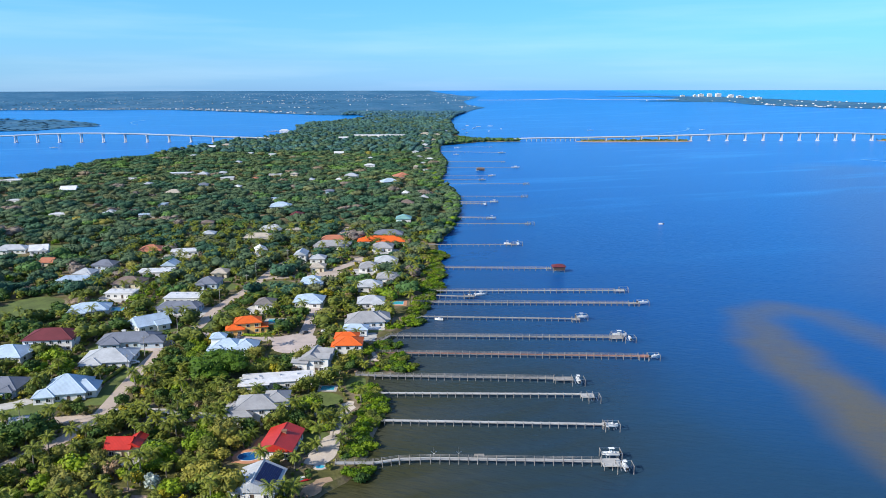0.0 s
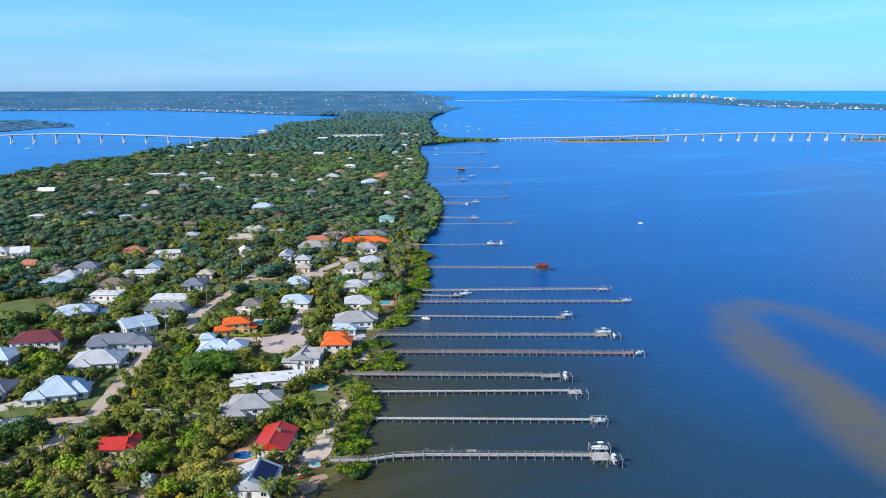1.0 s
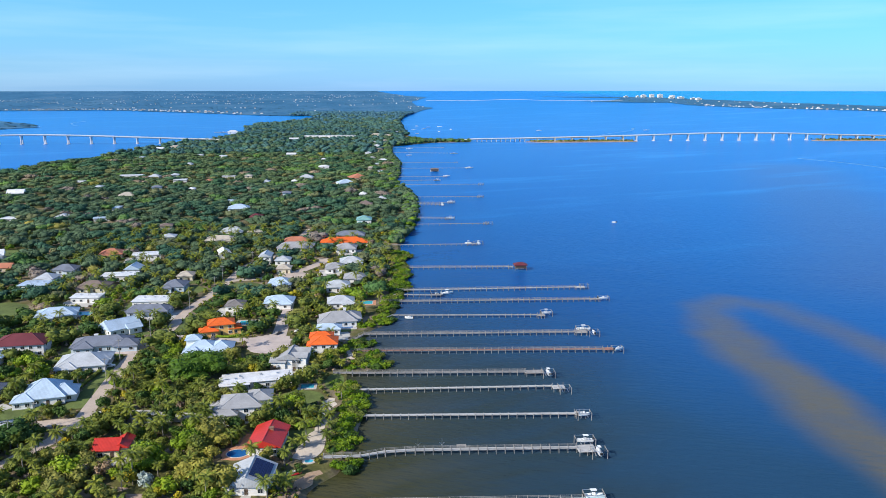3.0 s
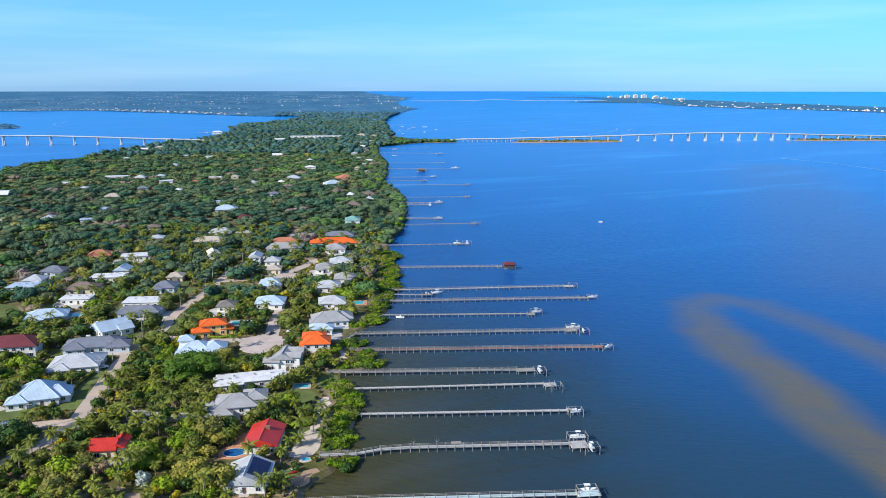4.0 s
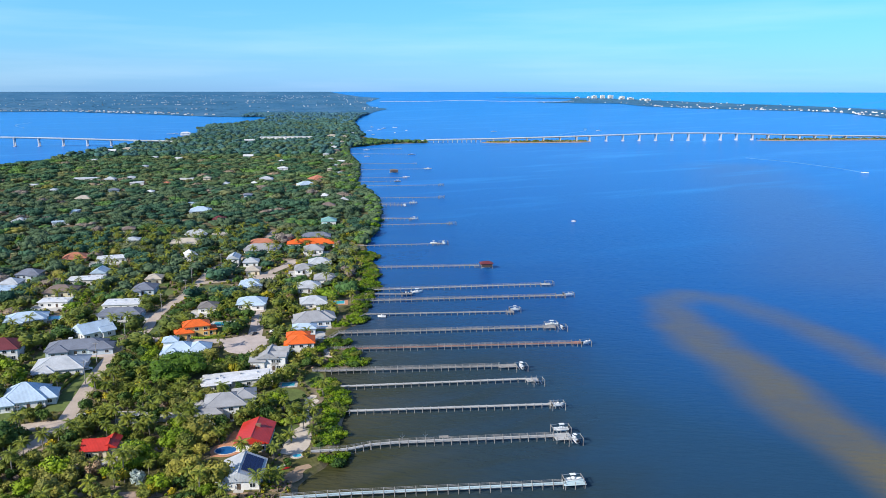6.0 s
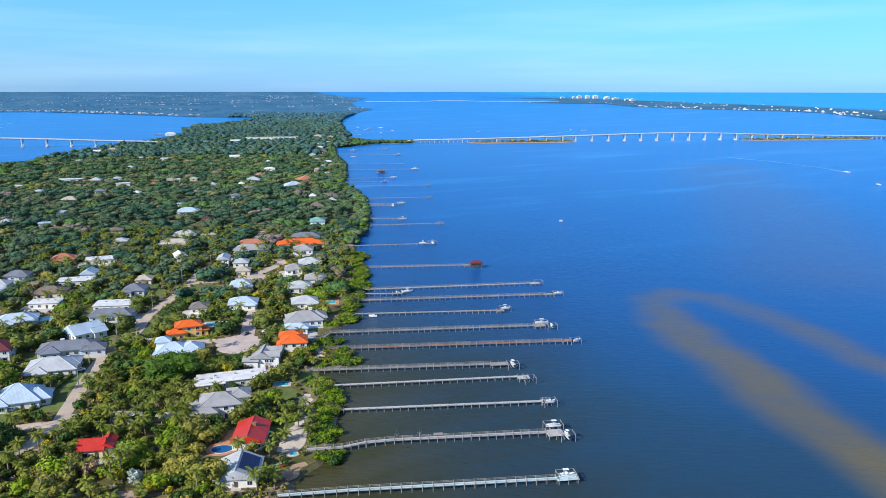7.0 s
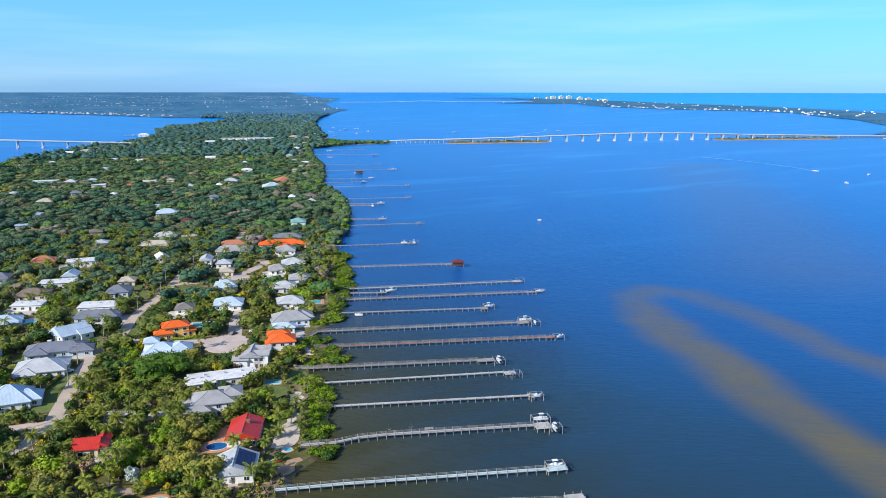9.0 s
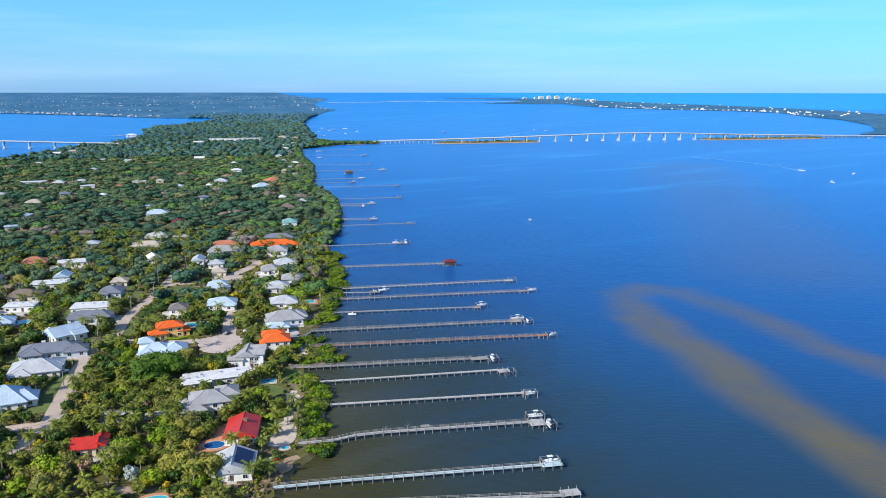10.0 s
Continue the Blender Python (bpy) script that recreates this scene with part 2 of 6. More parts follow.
def hazy_ground_mat():
    """Low coastal woods and clearings kilometres away, with the blue haze of distance put into their colour."""
    m = Mat("hazy_coast_woods", 0.95, 0.0, 0.1)
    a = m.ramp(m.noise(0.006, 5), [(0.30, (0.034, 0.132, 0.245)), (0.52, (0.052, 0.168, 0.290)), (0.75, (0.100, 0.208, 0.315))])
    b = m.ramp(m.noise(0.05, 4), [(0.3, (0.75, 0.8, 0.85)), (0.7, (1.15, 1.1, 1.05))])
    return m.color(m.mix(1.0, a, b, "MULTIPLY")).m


hazy_far_ground = hazy_ground_mat()


def pool_water(name, c):
    m = Mat(name, 0.05, 0.0, 0.5)
    m.color(m.mix(m.noise(0.6, 3), tint(c, 0.8), tint(c, 1.15)))
    return m.bump(m.noise(2.0, 2), 0.15, 0.05).m


pool_blue, pool_cyan = pool_water("blue_pool_water", (0.01, 0.10, 0.28)), pool_water("turquoise_pool_water", (0.06, 0.45, 0.55))


def ground_mat():
    """Leaf litter, dry soil and rough grass between the trees."""
    m = Mat("litter_and_grass", 0.95, 0.0, 0.2)
    a = m.ramp(m.noise(0.05, 5), [(0.30, (0.080, 0.085, 0.026)), (0.45, (0.130, 0.125, 0.040)), (0.55, (0.220, 0.175, 0.105)), (0.70, (0.350, 0.275, 0.190))])
    b = m.ramp(m.noise(0.9, 5), [(0.25, (0.6, 0.6, 0.6)), (0.75, (1.1, 1.1, 1.1))])
    m.color(m.mix(1.0, a, b, "MULTIPLY"))
    return m.bump(m.noise(1.5, 4), 0.5, 0.3).m


ground_surface = ground_mat()


def water_mat():
    """Estuary water: brown shallows and a hooked sandbar in deeper blue, small wind waves."""
    m = Mat("estuary_water", WATER_ROUGH, 0.0, WATER_SPEC)
    m.b.inputs["IOR"].default_value = 1.33
    warp = m.n.new("ShaderNodeTexNoise")
    warp.inputs["Scale"].default_value, warp.inputs["Detail"].default_value = 0.02, 3
    m.l.new(m.pos, warp.inputs["Vector"])
    shift = m.n.new("ShaderNodeVectorMath")
    shift.operation = "MULTIPLY_ADD"
    m.l.new(warp.outputs["Color"], shift.inputs[0])
    shift.inputs[1].default_value = (18, 18, 0)
    add = m.n.new("ShaderNodeVectorMath")
    add.operation = "ADD"
    shift.inputs[2].default_value = (-9, -9, 0)
    m.l.new(shift.outputs[0], add.inputs[0])
    m.l.new(m.pos, add.inputs[1])
    p = add.outputs[0]

    def bar(ax, ay, bx, by, w0, w1):
        u = Vector((bx - ax, by - ay, 0))
        length = u.length
        u.normalize()
        sub = m.n.new("ShaderNodeVectorMath")
        sub.operation = "SUBTRACT"
        m.l.new(p, sub.inputs[0])
        sub.inputs[1].default_value = (ax, ay, 0)
        dot = m.n.new("ShaderNodeVectorMath")
        dot.operation = "DOT_PRODUCT"
        m.l.new(sub.outputs[0], dot.inputs[0])
        dot.inputs[1].default_value = u
        k = m.math("MAXIMUM", m.math("MINIMUM", dot.outputs["Value"], length), 0.0)
        foot = m.n.new("ShaderNodeVectorMath")
        foot.operation = "SCALE"
        foot.inputs[0].default_value = u
        m.l.new(k, foot.inputs["Scale"])
        dist = m.n.new("ShaderNodeVectorMath")
        dist.operation = "DISTANCE"
        m.l.new(sub.outputs[0], dist.inputs[0])
        m.l.new(foot.outputs[0], dist.inputs[1])
        return m.span(dist.outputs["Value"], w0, w1, 1.0, 0.0)

    hook = 0.0
    for row in SANDBAR:
        hook = m.math("MAXIMUM", m.math("MULTIPLY", bar(*row[:6]), row[6]), hook)
    shoal = m.math("MULTIPLY", hook, m.math("MULTIPLY", m.span(m.noise(0.03, 4), 0.2, 0.7, 0.6, 0.9), m.span(m.pos_y(), 230, 400, 1.0, 0.72)))
    sep = m.n.new("ShaderNodeSeparateXYZ")
    m.l.new(p, sep.inputs[0])
    # olive to blue by log distance outward (depth), stops fitted to the camera's view
    out_x = m.math("MULTIPLY", m.math("MAXIMUM", m.math("SUBTRACT", sep.outputs["X"], 30.0), 0.0), 1.2)
    away = m.math("ADD", m.math("ABSOLUTE", sep.outputs["Y"]), out_x)
    far_x = m.math("MULTIPLY", m.math("MAXIMUM", m.math("SUBTRACT", m.math("MULTIPLY", sep.outputs["X"], -1.0), 200.0), 0.0), 1.5)
    depth = m.math("LOGARITHM", m.math("ADD", m.math("ADD", away, far_x), 1.0), 10.0)
    c = m.ramp(m.math("DIVIDE", m.math("SUBTRACT", depth, 2.2), 1.5, True), WATER_TONES)
    c = m.mix(m.math("MULTIPLY", m.noise(0.004, 3), 0.35), c, tint(WATER_TONES[-1][1], 0.7))
    # the open ocean beyond the barrier island is greener
    sea = m.math("ADD", sep.outputs["X"], m.math("MULTIPLY", sep.outputs["Y"], 0.926))
    c = m.mix(m.span(sea, 5050, 5250), c, OCEAN)
    shore = m.math("MULTIPLY", m.span(sep.outputs["X"], -32, 36, 1.0, 0.0), m.span(sep.outputs["Y"], 200, 520, 1.0, 0.0))
    c = m.mix(m.math("MULTIPLY", shore, 0.6), c, (0.105, 0.078, 0.002))
    c = m.mix(shoal, c, SHOAL)
    c = m.mix(m.math("MULTIPLY", bar(*BAR_D), 0.22), c, SHOAL)
    long_ = m.n.new("ShaderNodeMapping")
    long_.vector_type = "TEXTURE"
    long_.inputs["Rotation"].default_value = (0, 0, 0.35)
    long_.inputs["Scale"].default_value = (5.0, 1.0, 1)
    m.l.new(p, long_.inputs["Vector"])
    # pale streaks: the sheen of slicks is painted into the colour
    slick = m.math("MULTIPLY", m.span(m.noise(0.013, 5, long_.outputs[0]), 0.50, 0.74), m.span(sep.outputs["Y"], 420, 900))
    c = m.mix(m.math("MULTIPLY", slick, 0.7), c, (0.03, 0.27, 0.70))
    # olive silty patches; blue left between them imitates sky on wave faces
    olive_patches = m.math("MULTIPLY", m.span(m.noise(0.022, 4, long_.outputs[0]), 0.25, 0.62), m.math("MULTIPLY", m.span(sep.outputs["Y"], 220, 480, 0.7, 0.0), m.span(sep.outputs["X"], 20, 110, 1.0, 0.0)))
    c = m.mix(olive_patches, c, (0.034, 0.037, 0.007))
    m.color(c)
    flat = m.n.new("ShaderNodeMapping")
    flat.vector_type = "TEXTURE"
    flat.inputs["Rotation"].default_value = (0, 0, -0.28)
    flat.inputs["Scale"].default_value = (3.2, 1.0, 1)
    m.l.new(m.pos, flat.inputs["Vector"])
    h = m.math("ADD", m.noise(0.44, 4, flat.outputs[0]), m.math("MULTIPLY", m.noise(0.05, 2, flat.outputs[0]), 0.8))
    m.bump(h, 1.0, 0.75)
    return m.m


water_surface = water_mat()
# ---- mesh helpers ----
LAND = 1.2
# middle of the camera's path
MID = Vector((-17, -15, 120))


def far(x, y, z=0.0):
    """The far country within five kilometres: past 2.5 km, distance, size and height shrink together towards MID, to
    fit the camera's view.
    """
    v = Vector((x, y, z)) - MID
    r = math.hypot(v.x, v.y)
    if r <= 2500:
        return Vector((x, y, z))
    u = r - 2500
    return MID + v * ((2500 + 2300 * u / (2300 + u)) / r)


def part(name, bm, material, parent=None, label=""):
    me = bpy.data.meshes.new(name)
    bm.to_mesh(me)
    bm.free()
    for mt in material if isinstance(material, (list, tuple)) else [material]:
        me.materials.append(mt)
    ob = new(name, me)
    ob.parent = parent
    return tagged(ob, label)


def share(name, me, parent, m):
    """Another object on a mesh that exists already."""
    ob = new(name, me)
    ob.parent = parent
    ob.matrix_basis = m
    return ob


def arrays(name, v, f, material, parent=None, index=None, smooth=False):
    """A mesh from numpy arrays; all faces have as many corners as f has columns."""
    me = bpy.data.meshes.new(name)
    f = np.asarray(f, dtype=np.int32)
    me.vertices.add(len(v))
    me.vertices.foreach_set("co", np.asarray(v, dtype=np.float32).ravel())
    me.loops.add(f.size)
    me.loops.foreach_set("vertex_index", f.ravel())
    me.polygons.add(len(f))
    me.polygons.foreach_set("loop_start", np.arange(0, f.size, f.shape[1], dtype=np.int32))
    me.polygons.foreach_set("loop_total", np.full(len(f), f.shape[1], dtype=np.int32))
    for mt in material if isinstance(material, (list, tuple)) else [material]:
        me.materials.append(mt)
    if index is not None:
        me.polygons.foreach_set("material_index", np.asarray(index, dtype=np.int32))
    me.polygons.foreach_set("use_smooth", np.full(len(f), smooth, dtype=bool))
    me.update(calc_edges=True)
    me.validate()
    ob = new(name, me)
    ob.parent = parent
    return ob


def box(bm, x, y, z, sx, sy, sz, turn=0.0, mi=0):
    """A box from its middle in plan and its foot."""
    m = Matrix.Translation((x, y, z + sz / 2)) @ Matrix.Rotation(radians(turn), 4, "Z") @ Matrix.Diagonal((sx, sy, sz, 1))
    got = bmesh.ops.create_cube(bm, size=1.0, matrix=m)["verts"]
    for f in {f for v in got for f in v.link_faces}:
        f.material_index = mi
    return got


def post(bm, x, y, z0, z1, r0, r1=None, n=8):
    m = Matrix.Translation((x, y, (z0 + z1) / 2))
    bmesh.ops.create_cone(bm, cap_ends=True, segments=n, radius1=r0, radius2=r0 if r1 is None else r1, depth=z1 - z0, matrix=m)


def beam(bm, a, b, r, n=6):
    a, b = Vector(a), Vector(b)
    m = Matrix.Translation((a + b) / 2) @ (b - a).to_track_quat("Z", "Y").to_matrix().to_4x4()
    bmesh.ops.create_cone(bm, cap_ends=True, segments=n, radius1=r, radius2=r, depth=(b - a).length, matrix=m)


def empty(name, m, label, category, group=""):
    ob = new(name)
    ob.empty_display_size = 0.5
    ob.matrix_basis = m
    return tagged(ob, label, category, group)


def ragged(points, step, jitter, seed, closed=True):
    """An outline cut into short steps with an uneven edge."""
    r = random.Random(seed)
    res = []
    for (ax, ay), (bx, by) in zip(points, points[1:] + (points[:1] if closed else [])):
        n = max(1, int(math.hypot(bx - ax, by - ay) / step))
        for i in range(n):
            k = i / n
            j = jitter if n > 1 else 0
            res.append((ax + (bx - ax) * k + r.uniform(-j, j), ay + (by - ay) * k + r.uniform(-j, j)))
    return res


def inside(points, x, y):
    x, y = np.asarray(x), np.asarray(y)
    hit = np.zeros(x.shape, bool)
    for (ax, ay), (bx, by) in zip(points, points[1:] + points[:1]):
        if ay != by:
            hit ^= ((ay > y) != (by > y)) & (x < (bx - ax) * (y - ay) / (by - ay) + ax)
    return hit


def slab(name, points, top, material, foot=-0.8, slope=1.0, mapped=False, label=""):
    """A piece of land: a flat top with sloping banks down below the water."""
    bm = bmesh.new()
    cx, cy = sum(p[0] for p in points) / len(points), sum(p[1] for p in points) / len(points)
    area = sum(a[0] * b[1] - b[0] * a[1] for a, b in zip(points, points[1:] + points[:1]))
    if area < 0:
        points = points[::-1]
    place = far if mapped else (lambda x, y, z: Vector((x, y, z)))
    n = len(points)
    tops = [bm.verts.new(place(x, y, top)) for x, y in points]
    feet = []
    for i, (x, y) in enumerate(points):
        (ax, ay), (bx, by) = points[i - 1], points[(i + 1) % n]
        d = Vector((by - ay, ax - bx, 0))
        d = d.normalized() * slope if d.length else d
        feet.append(bm.verts.new(place(x + d.x, y + d.y, foot)))
    edges = [bm.edges.new((tops[i], tops[(i + 1) % n])) for i in range(n)]
    bmesh.ops.triangle_fill(bm, use_beauty=True, use_dissolve=False, edges=edges, normal=(0, 0, 1))
    for i in range(n):
        bm.faces.new((tops[i], feet[i], feet[(i + 1) % n], tops[(i + 1) % n]))
    ob = part(name, bm, material, None, label)
    return tagged(ob, label, "ground", "", "structure")


def far_sheet(points, top, material, label, lo, hi, r0=1700, r1=38000, step=0.12):
    """Low land far off: small cells that follow the sheet of water out to the horizon."""
    ang = np.radians(np.arange(lo, hi, step))
    radii = 1 / np.linspace(1 / r0, 1 / r1, 150)
    aa, rr = np.meshgrid((ang[:-1] + ang[1:]) / 2, (radii[:-1] + radii[1:]) / 2)
    ok = inside(points, MID.x + rr * np.sin(aa), MID.y + rr * np.cos(aa))
    index, v, f = {}, [], []

    def corner(i, j):
        if (i, j) not in index:
            index[i, j] = len(v)
            v.append(tuple(far(MID.x + radii[i] * math.sin(ang[j]), MID.y + radii[i] * math.cos(ang[j]), top)))
        return index[i, j]

    for i, j in zip(*np.nonzero(ok)):
        f.append((corner(i, j), corner(i, j + 1), corner(i + 1, j + 1), corner(i + 1, j)))
    return tagged(arrays("ground", v, f, material), label, "ground", "", "structure")


# ---- water: one sheet out to the horizon ----
def water_sheet():
    radii = [0.0] + list(np.geomspace(40, 2500, 40)) + list(np.geomspace(2700, 38000, 50))
    seg = 160
    v, f = [], []
    for r in radii:
        for k in range(seg):
            a = 2 * math.pi * k / seg
            v.append(far(MID.x + r * math.cos(a), MID.y + r * math.sin(a), 0.0))
    for i in range(len(radii) - 1):
        for k in range(seg):
            a, b = i * seg + k, i * seg + (k + 1) % seg
            f.append((a, b, b + seg, a + seg))
    ob = arrays("water", [tuple(p) for p in v], f, water_surface, smooth=True)
    return tagged(ob, "blue rippled estuary water with brown shallows", "water", "", "structure")


water_sheet()

# ---- land ----
EAST = [(-48, 150), (-40, 196), (-37, 206), (-31, 213), (-27, 222), (-26, 235), (-25, 253), (-23, 268), (-29, 284), (-31, 297), (-20, 306), (-17, 318),
        (-26, 331), (-25, 356), (-15, 370), (-10, 400), (-5, 430), (-2, 470), (-4, 520), (-6, 574), (3, 621), (7, 667), (12, 731), (13, 807), (9, 875),
        (-2, 927), (-5, 986), (0, 1100), (3, 1230), (-10, 1400), (-12, 1600)]
NORTH = [(84, 1715), (175, 1728), (175, 1748), (60, 1800), (34, 2000), (28, 2300), (26, 2815), (67, 3404), (179, 4299), (270, 4801), (187, 5452), (200, 7000), (530, 10800), (300, 12500), (0, 20000), (-500, 37000)]
WEST = [(-26000, 37000), (-9000, 9000), (-4200, 4500), (-2493, 4363), (-2000, 4331), (-1556, 4416), (-1020, 3960), (-833, 3768), (-572, 3512), (-357, 3427), (-300, 3200), (-330, 2885), (-440, 2520),
        (-391, 2050), (-413, 1800), (-454, 1700), (-473, 1600), (-510, 1461), (-516, 1336), (-549, 1230), (-559, 1157), (-560, 1039), (-570, 973), (-640, 840), (-640, 150)]
NEAR_LAND = ragged(EAST, 5, 0.9, 1, False) + [(84, 1715), (175, 1728), (175, 1748), (60, 1800), (34, 2000), (28, 2300), (-430, 2300)] + WEST[13:]
FAR_LAND = [(28, 2290)] + NORTH[6:] + WEST[:13] + [(-430, 2290)]
tagged(slab("ground", NEAR_LAND, LAND, ground_surface, slope=3.5), "leaf litter, dry soil and rough grass of the peninsula")
far_sheet(FAR_LAND, 1.5, hazy_far_ground, "wooded mainland shore in the distance", -62, 8, 2250)
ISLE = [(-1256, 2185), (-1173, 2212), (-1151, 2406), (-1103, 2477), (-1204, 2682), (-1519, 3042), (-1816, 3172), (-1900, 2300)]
far_sheet(ISLE, 1.2, hazy_far_ground, "low wooded island across the river", -45, -18, 2100, 3400)
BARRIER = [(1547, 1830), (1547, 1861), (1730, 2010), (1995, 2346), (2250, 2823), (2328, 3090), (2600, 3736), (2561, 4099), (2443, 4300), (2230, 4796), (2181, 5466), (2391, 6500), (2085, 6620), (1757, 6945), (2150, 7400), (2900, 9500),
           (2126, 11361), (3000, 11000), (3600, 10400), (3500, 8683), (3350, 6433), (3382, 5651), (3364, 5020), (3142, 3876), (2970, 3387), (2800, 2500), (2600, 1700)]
far_sheet(BARRIER, 1.5, hazy_far_ground, "low green barrier island before the ocean", 6, 62, 1800, 13000)
for k, row in enumerate([[(300, 1720), (343, 1700), (527, 1705), (560, 1722), (543, 1750), (370, 1765)],
                         [(978, 1722), (1015, 1705), (1286, 1700), (1334, 1728), (1330, 1760), (1015, 1757)]]):
    slab("ground", ragged(row, 12, 1.5, 20 + k), 1.0, mud, slope=5, label="sandy causeway islet under the bridge")

# ---- roads, drives, lawns and sand on the land ----
SHEETS = []


def strip(name, points, width, material, lift, label, category):
    """A road or path of even width along a line."""
    bm = bmesh.new()
    left, right = [], []
    for i, (x, y) in enumerate(points):
        a, b = points[max(i - 1, 0)], points[min(i + 1, len(points) - 1)]
        d = Vector((b[0] - a[0], b[1] - a[1], 0)).normalized() * width / 2
        left.append((x - d.y, y + d.x))
        right.append((x + d.y, y - d.x))
    lo, hi = LAND - 0.05, LAND + lift
    for i in range(len(points) - 1):
        q = [left[i], left[i + 1], right[i + 1], right[i]]
        t = [bm.verts.new((*p, hi)) for p in q]
        s = [bm.verts.new((*p, lo)) for p in q]
        bm.faces.new(t[::-1])
        for a, b in ((0, 1), (2, 3)):
            bm.faces.new((t[a], t[b], s[b], s[a]))
    bmesh.ops.remove_doubles(bm, verts=bm.verts, dist=0.001)
    bmesh.ops.recalc_face_normals(bm, faces=bm.faces)
    SHEETS.append(left + right[::-1])
    return tagged(part(name, bm, material), label, category, "", "structure")


def smooth_line(points, n=6):
    res = []
    for i in range(len(points) - 1):
        p = [Vector(points[max(0, min(len(points) - 1, i + k))]) for k in (-1, 0, 1, 2)]
        for j in range(n):
            t = j / n
            q = 0.5 * (2 * p[1] + (p[2] - p[0]) * t + (2 * p[0] - 5 * p[1] + 4 * p[2] - p[3]) * t * t + (3 * p[1] - p[0] - 3 * p[2] + p[3]) * t ** 3)
            res.append((q.x, q.y))
    return res + [points[-1]]


def patch(name, points, lift, material, label, category, jitter=0.9, clear=True):
    ob = slab(name, ragged(points, 2.0, jitter, len(SHEETS) + 50), LAND + lift, material, LAND - 0.1, 0.1)
    if clear:
        SHEETS.append(points)
    return tagged(ob, label, category, "", "structure")


def rect(x, y, w, d, turn=0.0):
    c, s = math.cos(radians(turn)), math.sin(radians(turn))
    return [(x + a * w / 2 * c - b * d / 2 * s, y + a * w / 2 * s + b * d / 2 * c) for a, b in ((-1, -1), (1, -1), (1, 1), (-1, 1))]


def blob(x, y, a, b, turn=0.0, n=18):
    c, s = math.cos(radians(turn)), math.sin(radians(turn))
    return [(x + a * math.cos(k) * c - b * math.sin(k) * s, y + a * math.cos(k) * s + b * math.sin(k) * c) for k in (2 * math.pi * i / n for i in range(n))]


strip("road", smooth_line([(-124, 250), (-126, 279), (-128, 313), (-127, 341), (-122, 363), (-122, 395), (-115, 436), (-112, 471), (-108, 505), (-92, 538), (-84, 600), (-80, 640)]), 5.6, asphalt, 0.05,
      "worn pinkish asphalt lane through the trees", "road")
strip("road", smooth_line([(-126, 256), (-138, 254), (-160, 250), (-190, 248)]), 6.0, asphalt, 0.06, "side lane of pale worn asphalt", "road")
strip("road", smooth_line([(-125, 252), (-128, 240), (-134, 228), (-140, 215), (-146, 196)]), 5.5, asphalt, 0.07, "narrow lane of pale asphalt under palms", "road")
strip("road", smooth_line([(-118, 352), (-100, 346), (-84, 344), (-70, 346)]), 5.5, paving, 0.08, "pink paved drive to the turning place", "road")
strip("road", smooth_line([(-66, 346), (-67, 374), (-69, 406)]), 7.0, paving, 0.06, "pink paved drive between houses", "road")
patch("pavement", blob(-69, 338, 10.5, 14), 0.10, paving, "pink paved turning circle in front of houses", "pavement")
strip("road", smooth_line([(-112, 462), (-95, 466), (-78, 470), (-70, 486), (-58, 512), (-60, 524)]), 7.0, asphalt, 0.06, "winding side street of pale asphalt", "road")
strip("road", smooth_line([(-122, 395), (-142, 397), (-158, 398)]), 5.0, asphalt, 0.07, "short side street of asphalt", "road")
strip("road", [(-170, 262), (-160, 268), (-157, 272)], 7.0, drive_pale, 0.08, "pale concrete driveway of the white house", "driveway")
strip("road", [(-125, 330), (-133, 332), (-138, 333)], 8.0, paving, 0.08, "pink paved driveway beside the road", "driveway")
strip("road", [(-100, 236), (-98, 226), (-100, 220)], 4.5, drive_pale, 0.05, "pale gravel drive by the red-roofed cottage", "driveway")
strip("road", smooth_line([(-122, 262), (-105, 262), (-90, 259), (-80, 256)]), 4.0, drive_pale, 0.05, "long pale drive behind the palms", "driveway")
LAWN_LABEL = "patch of mown green lawn with worn edges"
patch("lawn", rect(-131, 292, 8, 50, -2), 0.03, lawn_mat, LAWN_LABEL, "lawn")
patch("lawn", rect(-160, 262, 34, 12, 10), 0.03, lawn_mat, LAWN_LABEL, "lawn")
patch("lawn", blob(-225, 400, 16, 20), 0.03, lawn_mat, LAWN_LABEL, "lawn")
patch("lawn", blob(-290, 556, 20, 12), 0.03, lawn_mat, LAWN_LABEL, "lawn")
patch("lawn", rect(-95, 350, 26, 8, 8), 0.03, lawn_mat, LAWN_LABEL, "lawn")
patch("lawn", blob(-47, 272, 9, 7), 0.03, lawn_mat, LAWN_LABEL, "lawn")
patch("lawn", blob(-43, 236, 6, 9), 0.03, lawn_mat, LAWN_LABEL, "lawn")
patch("lawn", blob(-44, 210, 2.5, 4), 0.03, lawn_mat, LAWN_LABEL, "lawn")
patch("lawn", blob(-101, 445, 12, 12), 0.03, lawn_mat, LAWN_LABEL, "lawn")
patch("lawn", blob(-131, 440, 8, 10), 0.03, lawn_mat, LAWN_LABEL, "lawn")
patch("lawn", rect(-116, 372, 6, 34, 0), 0.03, lawn_mat, LAWN_LABEL, "lawn")
patch("lawn", rect(-148, 322, 30, 5, 6), 0.03, lawn_mat, LAWN_LABEL, "lawn")
patch("lawn", blob(-35, 288, 4, 9), 0.03, lawn_mat, LAWN_LABEL, "lawn")
SAND_LABEL = "strip of pale beach sand behind the mangroves"
